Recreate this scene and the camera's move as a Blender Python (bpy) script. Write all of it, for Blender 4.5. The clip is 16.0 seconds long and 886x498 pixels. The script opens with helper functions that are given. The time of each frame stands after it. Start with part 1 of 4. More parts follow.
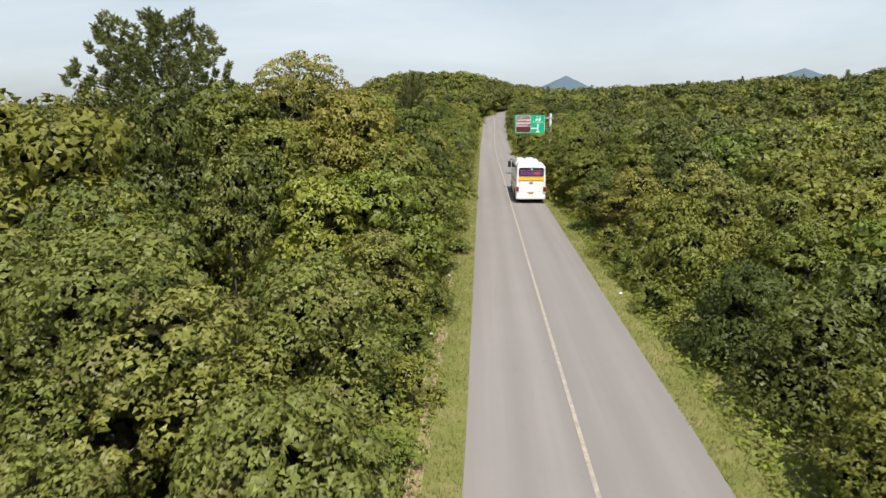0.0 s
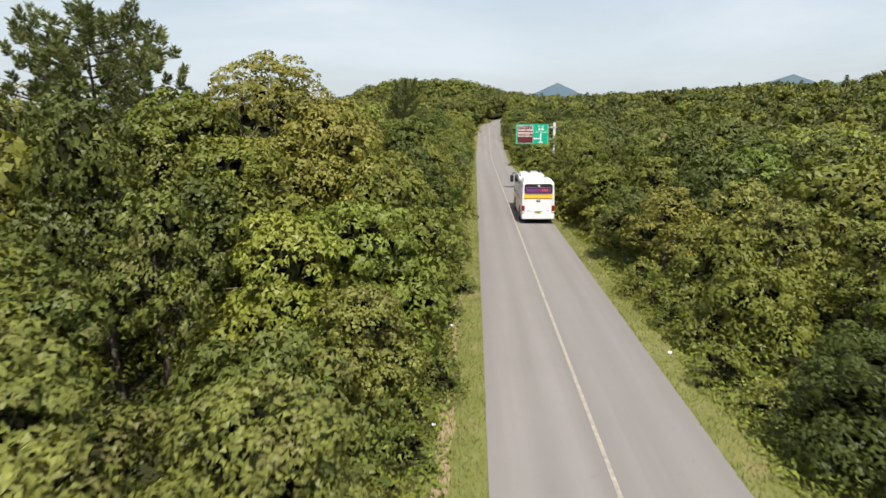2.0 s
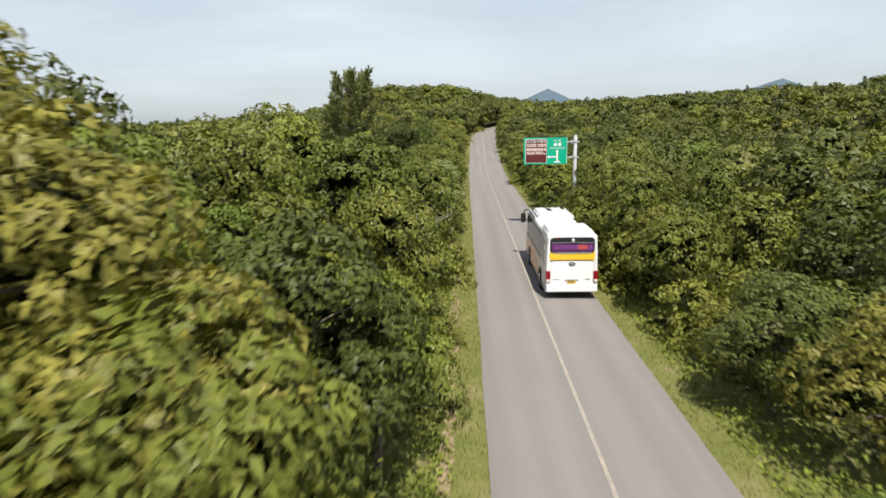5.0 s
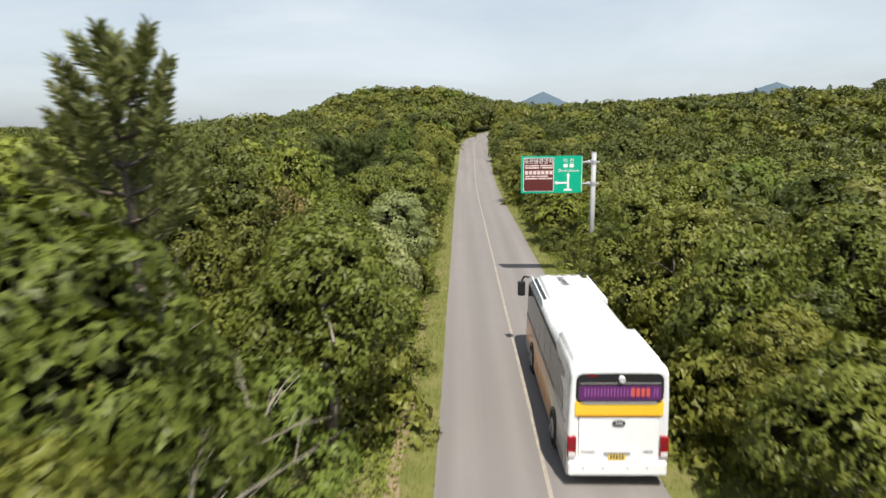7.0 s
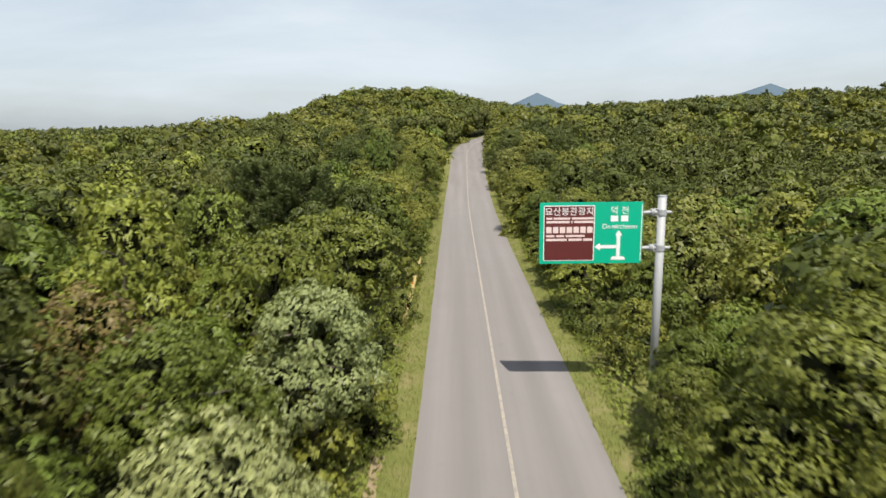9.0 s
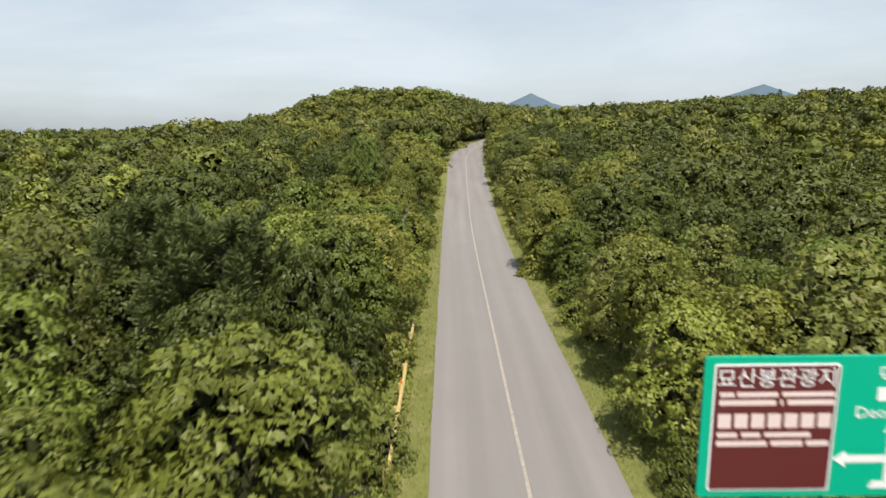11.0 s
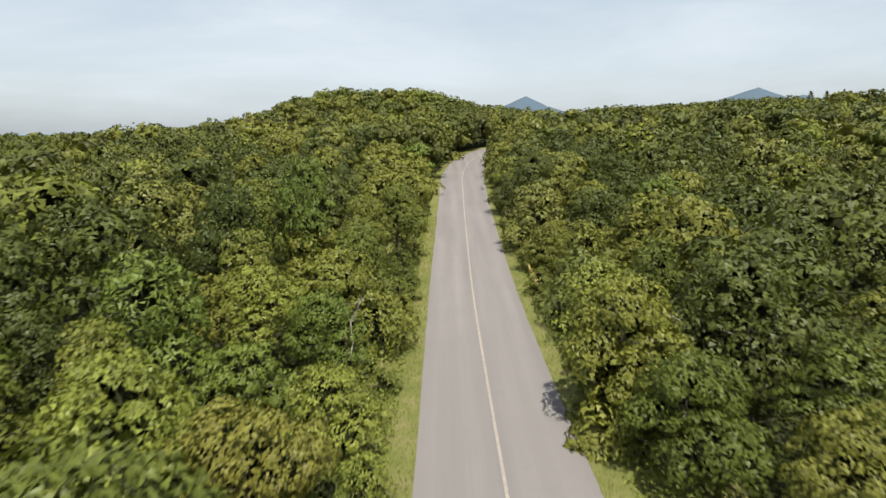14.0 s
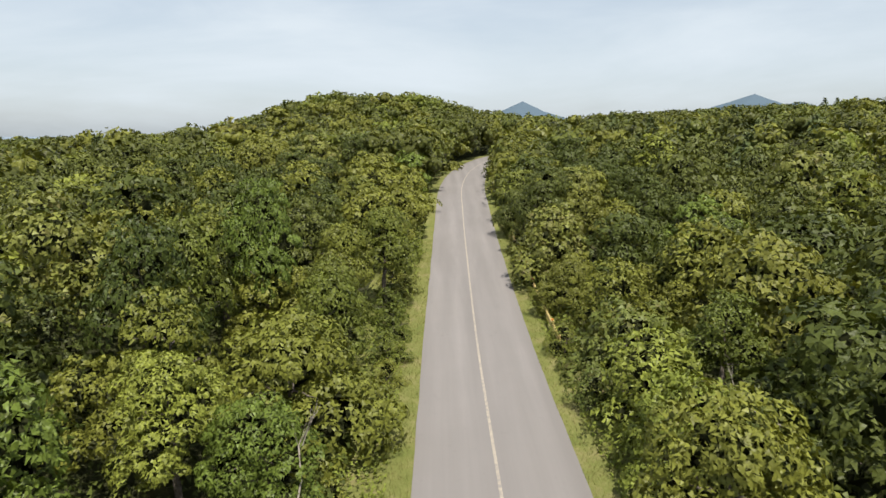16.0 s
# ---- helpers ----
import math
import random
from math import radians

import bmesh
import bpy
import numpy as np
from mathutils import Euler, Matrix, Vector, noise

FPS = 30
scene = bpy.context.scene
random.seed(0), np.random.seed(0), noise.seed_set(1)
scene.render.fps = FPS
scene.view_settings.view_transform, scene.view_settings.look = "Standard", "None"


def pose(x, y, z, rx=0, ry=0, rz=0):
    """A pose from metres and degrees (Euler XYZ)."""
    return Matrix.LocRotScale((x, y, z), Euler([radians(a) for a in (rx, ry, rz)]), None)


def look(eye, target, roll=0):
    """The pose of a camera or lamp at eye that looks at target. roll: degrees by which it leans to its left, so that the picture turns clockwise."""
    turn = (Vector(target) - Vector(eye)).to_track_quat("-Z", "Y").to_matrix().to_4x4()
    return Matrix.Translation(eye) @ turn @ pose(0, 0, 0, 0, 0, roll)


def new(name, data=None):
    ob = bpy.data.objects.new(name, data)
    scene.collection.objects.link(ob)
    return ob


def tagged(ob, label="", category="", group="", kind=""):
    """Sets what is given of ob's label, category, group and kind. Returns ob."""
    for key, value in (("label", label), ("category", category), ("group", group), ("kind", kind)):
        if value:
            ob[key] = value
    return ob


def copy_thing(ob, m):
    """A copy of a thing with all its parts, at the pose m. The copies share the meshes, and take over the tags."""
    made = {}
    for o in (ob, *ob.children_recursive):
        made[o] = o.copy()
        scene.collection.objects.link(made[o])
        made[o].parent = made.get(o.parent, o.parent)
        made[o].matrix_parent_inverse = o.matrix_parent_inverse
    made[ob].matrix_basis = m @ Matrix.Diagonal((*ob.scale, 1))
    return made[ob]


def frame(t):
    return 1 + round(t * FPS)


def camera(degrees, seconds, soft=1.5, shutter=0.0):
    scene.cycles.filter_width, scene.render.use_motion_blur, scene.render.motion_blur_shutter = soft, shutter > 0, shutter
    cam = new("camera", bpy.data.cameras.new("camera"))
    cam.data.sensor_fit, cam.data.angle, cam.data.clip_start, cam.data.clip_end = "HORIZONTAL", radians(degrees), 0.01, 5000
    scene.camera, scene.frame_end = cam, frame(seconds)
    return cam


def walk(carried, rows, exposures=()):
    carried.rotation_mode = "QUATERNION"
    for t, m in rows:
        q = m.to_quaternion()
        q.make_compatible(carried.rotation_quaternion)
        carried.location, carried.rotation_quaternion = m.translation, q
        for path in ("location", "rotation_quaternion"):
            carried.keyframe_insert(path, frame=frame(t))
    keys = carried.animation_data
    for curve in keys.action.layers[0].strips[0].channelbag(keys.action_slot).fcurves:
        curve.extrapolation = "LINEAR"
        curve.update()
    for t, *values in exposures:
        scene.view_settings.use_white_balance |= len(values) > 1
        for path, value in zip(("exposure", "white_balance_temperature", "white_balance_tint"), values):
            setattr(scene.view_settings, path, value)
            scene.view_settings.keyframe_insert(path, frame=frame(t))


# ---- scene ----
cam = camera(70.1, 16.0, shutter=0.5)
PATH = [
    (0, (-2.549, 0.397, 8.04), (-2.669, 2.345, 7.601), -0.2),
    (0.5, (-2.734, 1.468, 8.068), (-2.849, 3.417, 7.637), -0.4),
    (1, (-2.951, 2.772, 8.071), (-3.058, 4.723, 7.646), -0.3),
    (1.5, (-3.092, 4.351, 8.13), (-3.194, 6.303, 7.71), -0.4),
    (2, (-3.225, 6.346, 8.211), (-3.323, 8.3, 7.794), -0.5),
    (2.5, (-3.422, 8.681, 8.268), (-3.514, 10.635, 7.853), -0.5),
    (3, (-3.594, 11.269, 8.314), (-3.682, 13.224, 7.903), -0.5),
    (3.5, (-3.731, 14.112, 8.351), (-3.817, 16.068, 7.945), -0.7),
    (6, (-2.925, 31.976, 8.736), (-2.991, 33.936, 8.342), -0.9),
    (6.5, (-2.599, 35.713, 8.857), (-2.657, 37.673, 8.465), -0.6),
    (7, (-2.19, 39.63, 8.985), (-2.247, 41.59, 8.595), -0.8),
    (7.5, (-1.822, 43.502, 9.125), (-1.877, 45.463, 8.736), -0.8),
    (8, (-1.604, 47.276, 9.347), (-1.653, 49.238, 8.959), -0.8),
    (8.5, (-1.499, 50.936, 9.608), (-1.546, 52.897, 9.22), -1.2),
    (9, (-1.603, 54.617, 9.729), (-1.642, 56.579, 9.342), -0.8),
    (9.5, (-1.758, 58.163, 9.887), (-1.788, 60.124, 9.499), -0.5),
    (12, (-2.357, 74.269, 10.479), (-2.37, 76.232, 10.094), -0.9),
    (12.5, (-2.295, 78.078, 10.617), (-2.305, 80.041, 10.231), -0.7),
    (13, (-2.118, 81.992, 10.746), (-2.125, 83.955, 10.361), -0.7),
    (13.5, (-1.919, 85.837, 10.832), (-1.925, 87.8, 10.45), -0.7),
    (14, (-1.854, 89.606, 10.97), (-1.856, 91.57, 10.592), -0.7),
    (14.5, (-1.777, 92.967, 11.128), (-1.776, 94.931, 10.754), -0.6),
    (15, (-1.755, 95.71, 11.235), (-1.752, 97.675, 10.865), -0.6),
    (15.5, (-1.817, 97.54, 11.341), (-1.81, 99.507, 10.976), -0.5),
    (16, (-1.904, 98.649, 11.38), (-1.894, 100.616, 11.016), -0.4),
]
walk(cam, [(t, look(eye, target, roll)) for t, eye, target, roll in PATH])

# ---- light ----
SUN_EL, SUN_AZ = 61.0, 164.0   # height, and bearing clockwise from the road ahead
world = bpy.data.worlds.new("sky")
scene.world = world
world.use_nodes = True
wn, wl = world.node_tree.nodes, world.node_tree.links
wn.clear()
sky = wn.new("ShaderNodeTexSky")
sky.sky_type, sky.sun_disc = "NISHITA", False
sky.sun_elevation, sky.sun_rotation = radians(SUN_EL), radians(SUN_AZ)
sky.altitude, sky.air_density, sky.dust_density, sky.ozone_density = 20, 1.0, 2.0, 1.0
coord = wn.new("ShaderNodeTexCoord")
stretch = wn.new("ShaderNodeMapping")
stretch.inputs["Scale"].default_value = (1.0, 1.0, 5.0)
clouds = wn.new("ShaderNodeTexNoise")
clouds.inputs["Scale"].default_value, clouds.inputs["Detail"].default_value = 1.7, 7.0
clouds.inputs["Roughness"].default_value, clouds.inputs["Distortion"].default_value = 0.55, 0.4
veil = wn.new("ShaderNodeMapRange")
veil.inputs["From Min"].default_value, veil.inputs["From Max"].default_value = 0.32, 0.7
veil.inputs["To Min"].default_value, veil.inputs["To Max"].default_value = 0.42, 0.94
mixer = wn.new("ShaderNodeMix")
mixer.data_type = "RGBA"
mixer.inputs["B"].default_value = (6.3, 6.95, 7.5, 1)
back = wn.new("ShaderNodeBackground")
back.inputs["Strength"].default_value = 0.1
wo = wn.new("ShaderNodeOutputWorld")
wl.new(coord.outputs["Generated"], stretch.inputs["Vector"])
wl.new(stretch.outputs["Vector"], clouds.inputs["Vector"])
wl.new(clouds.outputs["Fac"], veil.inputs["Value"])
# the haze is thick towards the horizon and thins out overhead
height = wn.new("ShaderNodeSeparateXYZ")
thin = wn.new("ShaderNodeMapRange")
thin.inputs["From Min"].default_value, thin.inputs["From Max"].default_value = 0.25, 0.85
thin.inputs["To Min"].default_value, thin.inputs["To Max"].default_value = 1.0, 0.3
haze = wn.new("ShaderNodeMath")
haze.operation = "MULTIPLY"
wl.new(coord.outputs["Generated"], height.inputs["Vector"])
wl.new(height.outputs["Z"], thin.inputs["Value"])
wl.new(veil.outputs["Result"], haze.inputs[0])
wl.new(thin.outputs["Result"], haze.inputs[1])
wl.new(haze.outputs["Value"], mixer.inputs["Factor"])
wl.new(sky.outputs["Color"], mixer.inputs["A"])
wl.new(mixer.outputs["Result"], back.inputs["Color"])
wl.new(back.outputs["Background"], wo.inputs["Surface"])

sun_data = bpy.data.lights.new("sun", "SUN")
sun_data.energy, sun_data.angle, sun_data.color = 5.0, radians(0.5), (1.0, 0.95, 0.86)
sun = new("sun", sun_data)
sx, sy = math.sin(radians(SUN_AZ)), math.cos(radians(SUN_AZ))
sun.matrix_world = look((40 * sx, 60 + 40 * sy, 90), (0, 60, 90 - 40 * math.tan(radians(SUN_EL))))
scene.view_settings.exposure = 0.3


# ---- materials ----
def material(name, rough=0.8, spec=0.3, metal=0.0):
    m = bpy.data.materials.new(name)
    m.use_nodes = True
    b = m.node_tree.nodes["Principled BSDF"]
    b.inputs["Roughness"].default_value = rough
    b.inputs["Specular IOR Level"].default_value = spec
    b.inputs["Metallic"].default_value = metal
    return m, m.node_tree.nodes, m.node_tree.links, b


def ramp(n, stops):
    r = n.new("ShaderNodeValToRGB")
    e = r.color_ramp.elements
    while len(e) < len(stops):
        e.new(0.5)
    for el, (p, c) in zip(e, stops):
        el.position, el.color = p, (*c, 1)
    return r


def noise_node(n, l, scale, detail=4.0, rough=0.6, coords=None):
    t = n.new("ShaderNodeTexNoise")
    t.inputs["Scale"].default_value, t.inputs["Detail"].default_value = scale, detail
    t.inputs["Roughness"].default_value = rough
    if coords is not None:
        l.new(coords, t.inputs["Vector"])
    return t


def mixed(n, l, a, b, fac, mode="MIX"):
    m = n.new("ShaderNodeMix")
    m.data_type, m.blend_type = "RGBA", mode
    for socket, value in (("A", a), ("B", b), ("Factor", fac)):
        if isinstance(value, (int, float)):
            m.inputs[socket].default_value = value
        elif isinstance(value, tuple):
            m.inputs[socket].default_value = (*value, 1)
        else:
            l.new(value, m.inputs[socket])
    return m.outputs["Result"]


def bumped(n, l, b, height, strength, distance):
    k = n.new("ShaderNodeBump")
    k.inputs["Strength"].default_value, k.inputs["Distance"].default_value = strength, distance
    l.new(height, k.inputs["Height"])
    l.new(k.outputs["Normal"], b.inputs["Normal"])


def plain(name, colour, rough=0.5, spec=0.4, metal=0.0, vary=0.12, scale=6.0, coat=0.0):
    """A paint, plastic or metal with faint stains and uneven gloss."""
    m, n, l, b = material(name, rough, spec, metal)
    pos = n.new("ShaderNodeTexCoord").outputs["Object"]
    big, fine = noise_node(n, l, scale, 5, 0.6, pos), noise_node(n, l, scale * 12, 3, 0.6, pos)
    dark = tuple(c * (1 - vary) for c in colour)
    c1 = mixed(n, l, colour, dark, big.outputs["Fac"])
    l.new(mixed(n, l, c1, dark, fine.outputs["Fac"]), b.inputs["Base Color"])
    r = n.new("ShaderNodeMapRange")
    r.inputs["To Min"].default_value, r.inputs["To Max"].default_value = max(0.03, rough - 0.1), min(1, rough + 0.1)
    l.new(big.outputs["Fac"], r.inputs["Value"])
    l.new(r.outputs["Result"], b.inputs["Roughness"])
    b.inputs["Coat Weight"].default_value = coat
    return m


def leaf_material(name, low, mid, high, gloss=0.45, glow=0.22, dry=None, grain=14.0, tilt=0.35):
    """Foliage: leaves of uneven slant and shade; each tree has its own hue, and light comes through."""
    m, n, l, b = material(name, gloss, 0.22)
    geo, info = n.new("ShaderNodeNewGeometry"), n.new("ShaderNodeObjectInfo")
    cell = n.new("ShaderNodeTexVoronoi")
    cell.inputs["Scale"].default_value = grain
    l.new(geo.outputs["Position"], cell.inputs["Vector"])
    r = ramp(n, [(0.0, low), (0.5, mid), (1.0, high)])
    l.new(geo.outputs["Random Per Island"], r.inputs["Fac"])
    shift = n.new("ShaderNodeHueSaturation")
    hue = n.new("ShaderNodeMapRange")
    hue.inputs["To Min"].default_value, hue.inputs["To Max"].default_value = 0.478, 0.514
    patch = noise_node(n, l, 0.5, 4, 0.6, geo.outputs["Position"])
    val = n.new("ShaderNodeMapRange")
    val.inputs["From Min"].default_value, val.inputs["From Max"].default_value = 0.3, 0.7
    val.inputs["To Min"].default_value, val.inputs["To Max"].default_value = 0.84, 1.18
    l.new(info.outputs["Random"], hue.inputs["Value"])
    l.new(patch.outputs["Fac"], val.inputs["Value"])
    l.new(hue.outputs["Result"], shift.inputs["Hue"])
    own = n.new("ShaderNodeMapRange")
    own.inputs["To Min"].default_value, own.inputs["To Max"].default_value = 1.16, 0.74
    both_values = n.new("ShaderNodeMath")
    both_values.operation = "MULTIPLY"
    l.new(info.outputs["Random"], own.inputs["Value"])
    l.new(val.outputs["Result"], both_values.inputs[0])
    l.new(own.outputs["Result"], both_values.inputs[1])
    l.new(both_values.outputs["Value"], shift.inputs["Value"])
    l.new(r.outputs["Color"], shift.inputs["Color"])
    colour = shift.outputs["Color"]
    if dry:
        spots = noise_node(n, l, 0.9, 4, 0.7, geo.outputs["Position"])
        k = n.new("ShaderNodeMapRange")
        k.inputs["From Min"].default_value, k.inputs["From Max"].default_value = 0.52, 0.74
        l.new(spots.outputs["Fac"], k.inputs["Value"])
        colour = mixed(n, l, colour, dry, k.outputs["Result"])
    l.new(colour, b.inputs["Base Color"])
    lean = n.new("ShaderNodeVectorMath")
    lean.operation = "MULTIPLY_ADD"
    lean.inputs[1].default_value = (tilt, tilt, tilt)
    centre = n.new("ShaderNodeVectorMath")
    centre.operation = "SUBTRACT"
    centre.inputs[1].default_value = (0.5, 0.5, 0.5)
    l.new(cell.outputs["Color"], centre.inputs[0])
    l.new(centre.outputs["Vector"], lean.inputs[0])
    l.new(geo.outputs["Normal"], lean.inputs[2])
    unit = n.new("ShaderNodeVectorMath")
    unit.operation = "NORMALIZE"
    l.new(lean.outputs["Vector"], unit.inputs[0])
    l.new(unit.outputs["Vector"], b.inputs["Normal"])
    through_leaf = n.new("ShaderNodeBsdfTranslucent")
    l.new(unit.outputs["Vector"], through_leaf.inputs["Normal"])
    l.new(mixed(n, l, colour, (1.0, 0.95, 0.35), 1.0, "MULTIPLY"), through_leaf.inputs["Color"])
    both = n.new("ShaderNodeMixShader")
    both.inputs["Fac"].default_value = glow
    l.new(b.outputs["BSDF"], both.inputs[1])
    l.new(through_leaf.outputs["BSDF"], both.inputs[2])
    l.new(both.outputs["Shader"], n["Material Output"].inputs["Surface"])
    return m


# the middle tone of each kind; single leaves lie a little above and below it
TONES = {
    "broad": (0.146, 0.17, 0.03),
    "fine": (0.162, 0.182, 0.034),
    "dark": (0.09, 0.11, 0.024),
    "bright": (0.176, 0.22, 0.038),
    "olive": (0.186, 0.192, 0.036),
    "vine": (0.164, 0.188, 0.042),
    "russet": (0.158, 0.138, 0.042),
    "pale": (0.24, 0.28, 0.11),
}


def tone(name, c, wide, **more):
    return leaf_material(name, tuple(k * (1 - wide) for k in c), c, tuple(k * (1 + wide * 1.15) for k in c), **more)


LEAF = {k: tone("leaf_" + k, tuple(0.93 * v for v in c), 0.28, dry=(0.165, 0.135, 0.06) if k in ("vine", "russet") else None) for k, c in TONES.items()}
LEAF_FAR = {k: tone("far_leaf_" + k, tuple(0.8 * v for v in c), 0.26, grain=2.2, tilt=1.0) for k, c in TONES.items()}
LEAF["needle"] = leaf_material("pine_needle", (0.075, 0.094, 0.03), (0.122, 0.146, 0.045), (0.19, 0.212, 0.075), 0.5, 0.15)
LEAF["grass"] = leaf_material("dry_grass", (0.15, 0.17, 0.042), (0.24, 0.24, 0.07), (0.37, 0.31, 0.14), 0.6, 0.25, None, 4.0, 0.4)
# Near-black olive for twigs and inner leaves: the crown's shade put into the colour.
SHADED_INSIDE = plain("shaded_twigs_and_leaves", (0.036, 0.04, 0.016), 0.95, 0.05, 0, 0.4, 4)


def bark_material():
    m, n, l, b = material("bark", 0.9, 0.2)
    pos = n.new("ShaderNodeTexCoord").outputs["Object"]
    t = noise_node(n, l, 9, 6, 0.7, pos)
    l.new(ramp(n, [(0.3, (0.06, 0.045, 0.035)), (0.7, (0.21, 0.18, 0.15))]).outputs["Color"], b.inputs["Base Color"])
    r = [k for k in n if k.type == "VALTORGB"][0]
    l.new(t.outputs["Fac"], r.inputs["Fac"])
    bumped(n, l, b, t.outputs["Fac"], 0.8, 0.03)
    return m


BARK = bark_material()


def ground_material():
    m, n, l, b = material("woodland_soil", 0.95, 0.1)
    pos = n.new("ShaderNodeNewGeometry").outputs["Position"]
    big, fine = noise_node(n, l, 0.25, 6, 0.65, pos), noise_node(n, l, 7, 5, 0.7, pos)
    r = ramp(n, [(0.3, (0.03, 0.04, 0.015)), (0.55, (0.06, 0.075, 0.022)), (0.8, (0.1, 0.095, 0.045))])
    l.new(big.outputs["Fac"], r.inputs["Fac"])
    l.new(mixed(n, l, r.outputs["Color"], (0.035, 0.028, 0.018), fine.outputs["Fac"]), b.inputs["Base Color"])
    bumped(n, l, b, fine.outputs["Fac"], 0.9, 0.08)
    return m


def verge_material():
    m, n, l, b = material("verge_turf", 0.95, 0.1)
    pos = n.new("ShaderNodeNewGeometry").outputs["Position"]
    big, fine = noise_node(n, l, 0.7, 6, 0.7, pos), noise_node(n, l, 14, 4, 0.7, pos)
    r = ramp(n, [(0.33, (0.15, 0.18, 0.045)), (0.52, (0.23, 0.235, 0.075)), (0.7, (0.37, 0.29, 0.16))])
    l.new(big.outputs["Fac"], r.inputs["Fac"])
    l.new(mixed(n, l, r.outputs["Color"], (0.1, 0.11, 0.03), fine.outputs["Fac"]), b.inputs["Base Color"])
    bumped(n, l, b, fine.outputs["Fac"], 0.8, 0.05)
    return m


def road_material():
    m, n, l, b = material("worn_asphalt", 0.85, 0.25)
    geo = n.new("ShaderNodeNewGeometry")
    pos = geo.outputs["Position"]
    streak = n.new("ShaderNodeMapping")
    streak.inputs["Scale"].default_value = (0.9, 0.02, 1)
    l.new(pos, streak.inputs["Vector"])
    lanes = noise_node(n, l, 1.0, 4, 0.6, streak.outputs["Vector"])
    big, fine = noise_node(n, l, 0.35, 5, 0.6, pos), noise_node(n, l, 45, 3, 0.8, pos)
    r = ramp(n, [(0.3, (0.202, 0.186, 0.175)), (0.7, (0.262, 0.242, 0.229))])
    l.new(lanes.outputs["Fac"], r.inputs["Fac"])
    c = mixed(n, l, r.outputs["Color"], (0.17, 0.16, 0.15), big.outputs["Fac"], "MIX")
    c = mixed(n, l, r.outputs["Color"], c, 0.45)
    sep, wave = n.new("ShaderNodeSeparateXYZ"), n.new("ShaderNodeMath")
    l.new(pos, sep.inputs["Vector"])
    wave.operation = "MULTIPLY_ADD"
    wave.inputs[1].default_value, wave.inputs[2].default_value = 2 * math.pi / 1.4, 1.57
    l.new(sep.outputs["X"], wave.inputs[0])
    track = n.new("ShaderNodeMath")
    track.operation = "SINE"
    l.new(wave.outputs["Value"], track.inputs[0])
    worn = n.new("ShaderNodeMapRange")
    worn.inputs["From Min"].default_value, worn.inputs["From Max"].default_value = -1, 1
    worn.inputs["To Min"].default_value, worn.inputs["To Max"].default_value = 0.0, 0.3
    l.new(track.outputs["Value"], worn.inputs["Value"])
    c = mixed(n, l, c, (0.16, 0.147, 0.137), worn.outputs["Result"])
    spots = noise_node(n, l, 1.6, 6, 0.75, pos)
    patch = n.new("ShaderNodeMapRange")
    patch.inputs["From Min"].default_value, patch.inputs["From Max"].default_value = 0.6, 0.75
    patch.inputs["To Max"].default_value = 0.35
    l.new(spots.outputs["Fac"], patch.inputs["Value"])
    c = mixed(n, l, c, (0.13, 0.12, 0.112), patch.outputs["Result"])
    l.new(mixed(n, l, c, fine.outputs["Color"], 0.06, "OVERLAY"), b.inputs["Base Color"])
    bumped(n, l, b, fine.outputs["Fac"], 0.4, 0.01)
    return m


def line_material():
    m, n, l, b = material("faded_road_paint", 0.8, 0.2)
    pos = n.new("ShaderNodeNewGeometry").outputs["Position"]
    wear = noise_node(n, l, 5, 6, 0.75, pos)
    r = ramp(n, [(0.38, (0.25, 0.23, 0.21)), (0.66, (0.42, 0.365, 0.28))])
    l.new(wear.outputs["Fac"], r.inputs["Fac"])
    l.new(r.outputs["Color"], b.inputs["Base Color"])
    return m


GROUND, VERGE, ASPHALT, PAINT = ground_material(), verge_material(), road_material(), line_material()
# Forest colour shifted to blue-grey: the haze of distance is painted in.
MOUNTAIN = plain("haze_blue_mountain_forest", (0.115, 0.16, 0.2), 1.0, 0.0, 0, 0.25, 0.01)
WATER = plain("sea_water", (0.16, 0.22, 0.28), 0.3, 0.4, 0, 0.1, 0.01)


# ---- the lie of the land ----
def smooth(a, b, x):
    t = min(1.0, max(0.0, (x - a) / (b - a)))
    return t * t * (3 - 2 * t)


def spline(knots, v):
    if v <= knots[0][0]:
        return knots[0][1]
    for i in range(len(knots) - 1):
        (a, p), (b, q) = knots[i], knots[i + 1]
        if v <= b:
            m0 = (q - knots[max(0, i - 1)][1]) / (b - knots[max(0, i - 1)][0])
            nx = knots[min(len(knots) - 1, i + 2)]
            m1 = (nx[1] - p) / (nx[0] - a)
            h, t = b - a, (v - a) / (b - a)
            return ((2 * t ** 3 - 3 * t * t + 1) * p + (t ** 3 - 2 * t * t + t) * h * m0
                    + (-2 * t ** 3 + 3 * t * t) * q + (t ** 3 - t * t) * h * m1)
    return knots[-1][1]


ROAD_Z = [(-60, 0), (100, 0), (120, 0.05), (140, 0.9), (157, 2.2), (174, 4.0), (198, 5.6), (230, 7.2), (300, 8.5), (420, 10)]
ROAD_X = [(-60, 0), (125, 0), (150, 0.3), (165, 0.55), (178, 0.9), (190, 2.0), (200, 3.7), (210, 6.3), (220, 10.2), (232, 17), (250, 29)]
LANE = 2.8


def road_x(y):
    return spline(ROAD_X, y)


def off_road(x, y):
    """Metres from the middle of the road, left negative."""
    slope = (road_x(y + 1) - road_x(y - 1)) / 2
    return (x - road_x(y)) / math.sqrt(1 + slope * slope)


BEND = [(road_x(150 + k), 150.0 + k) for k in range(0, 106, 2)]


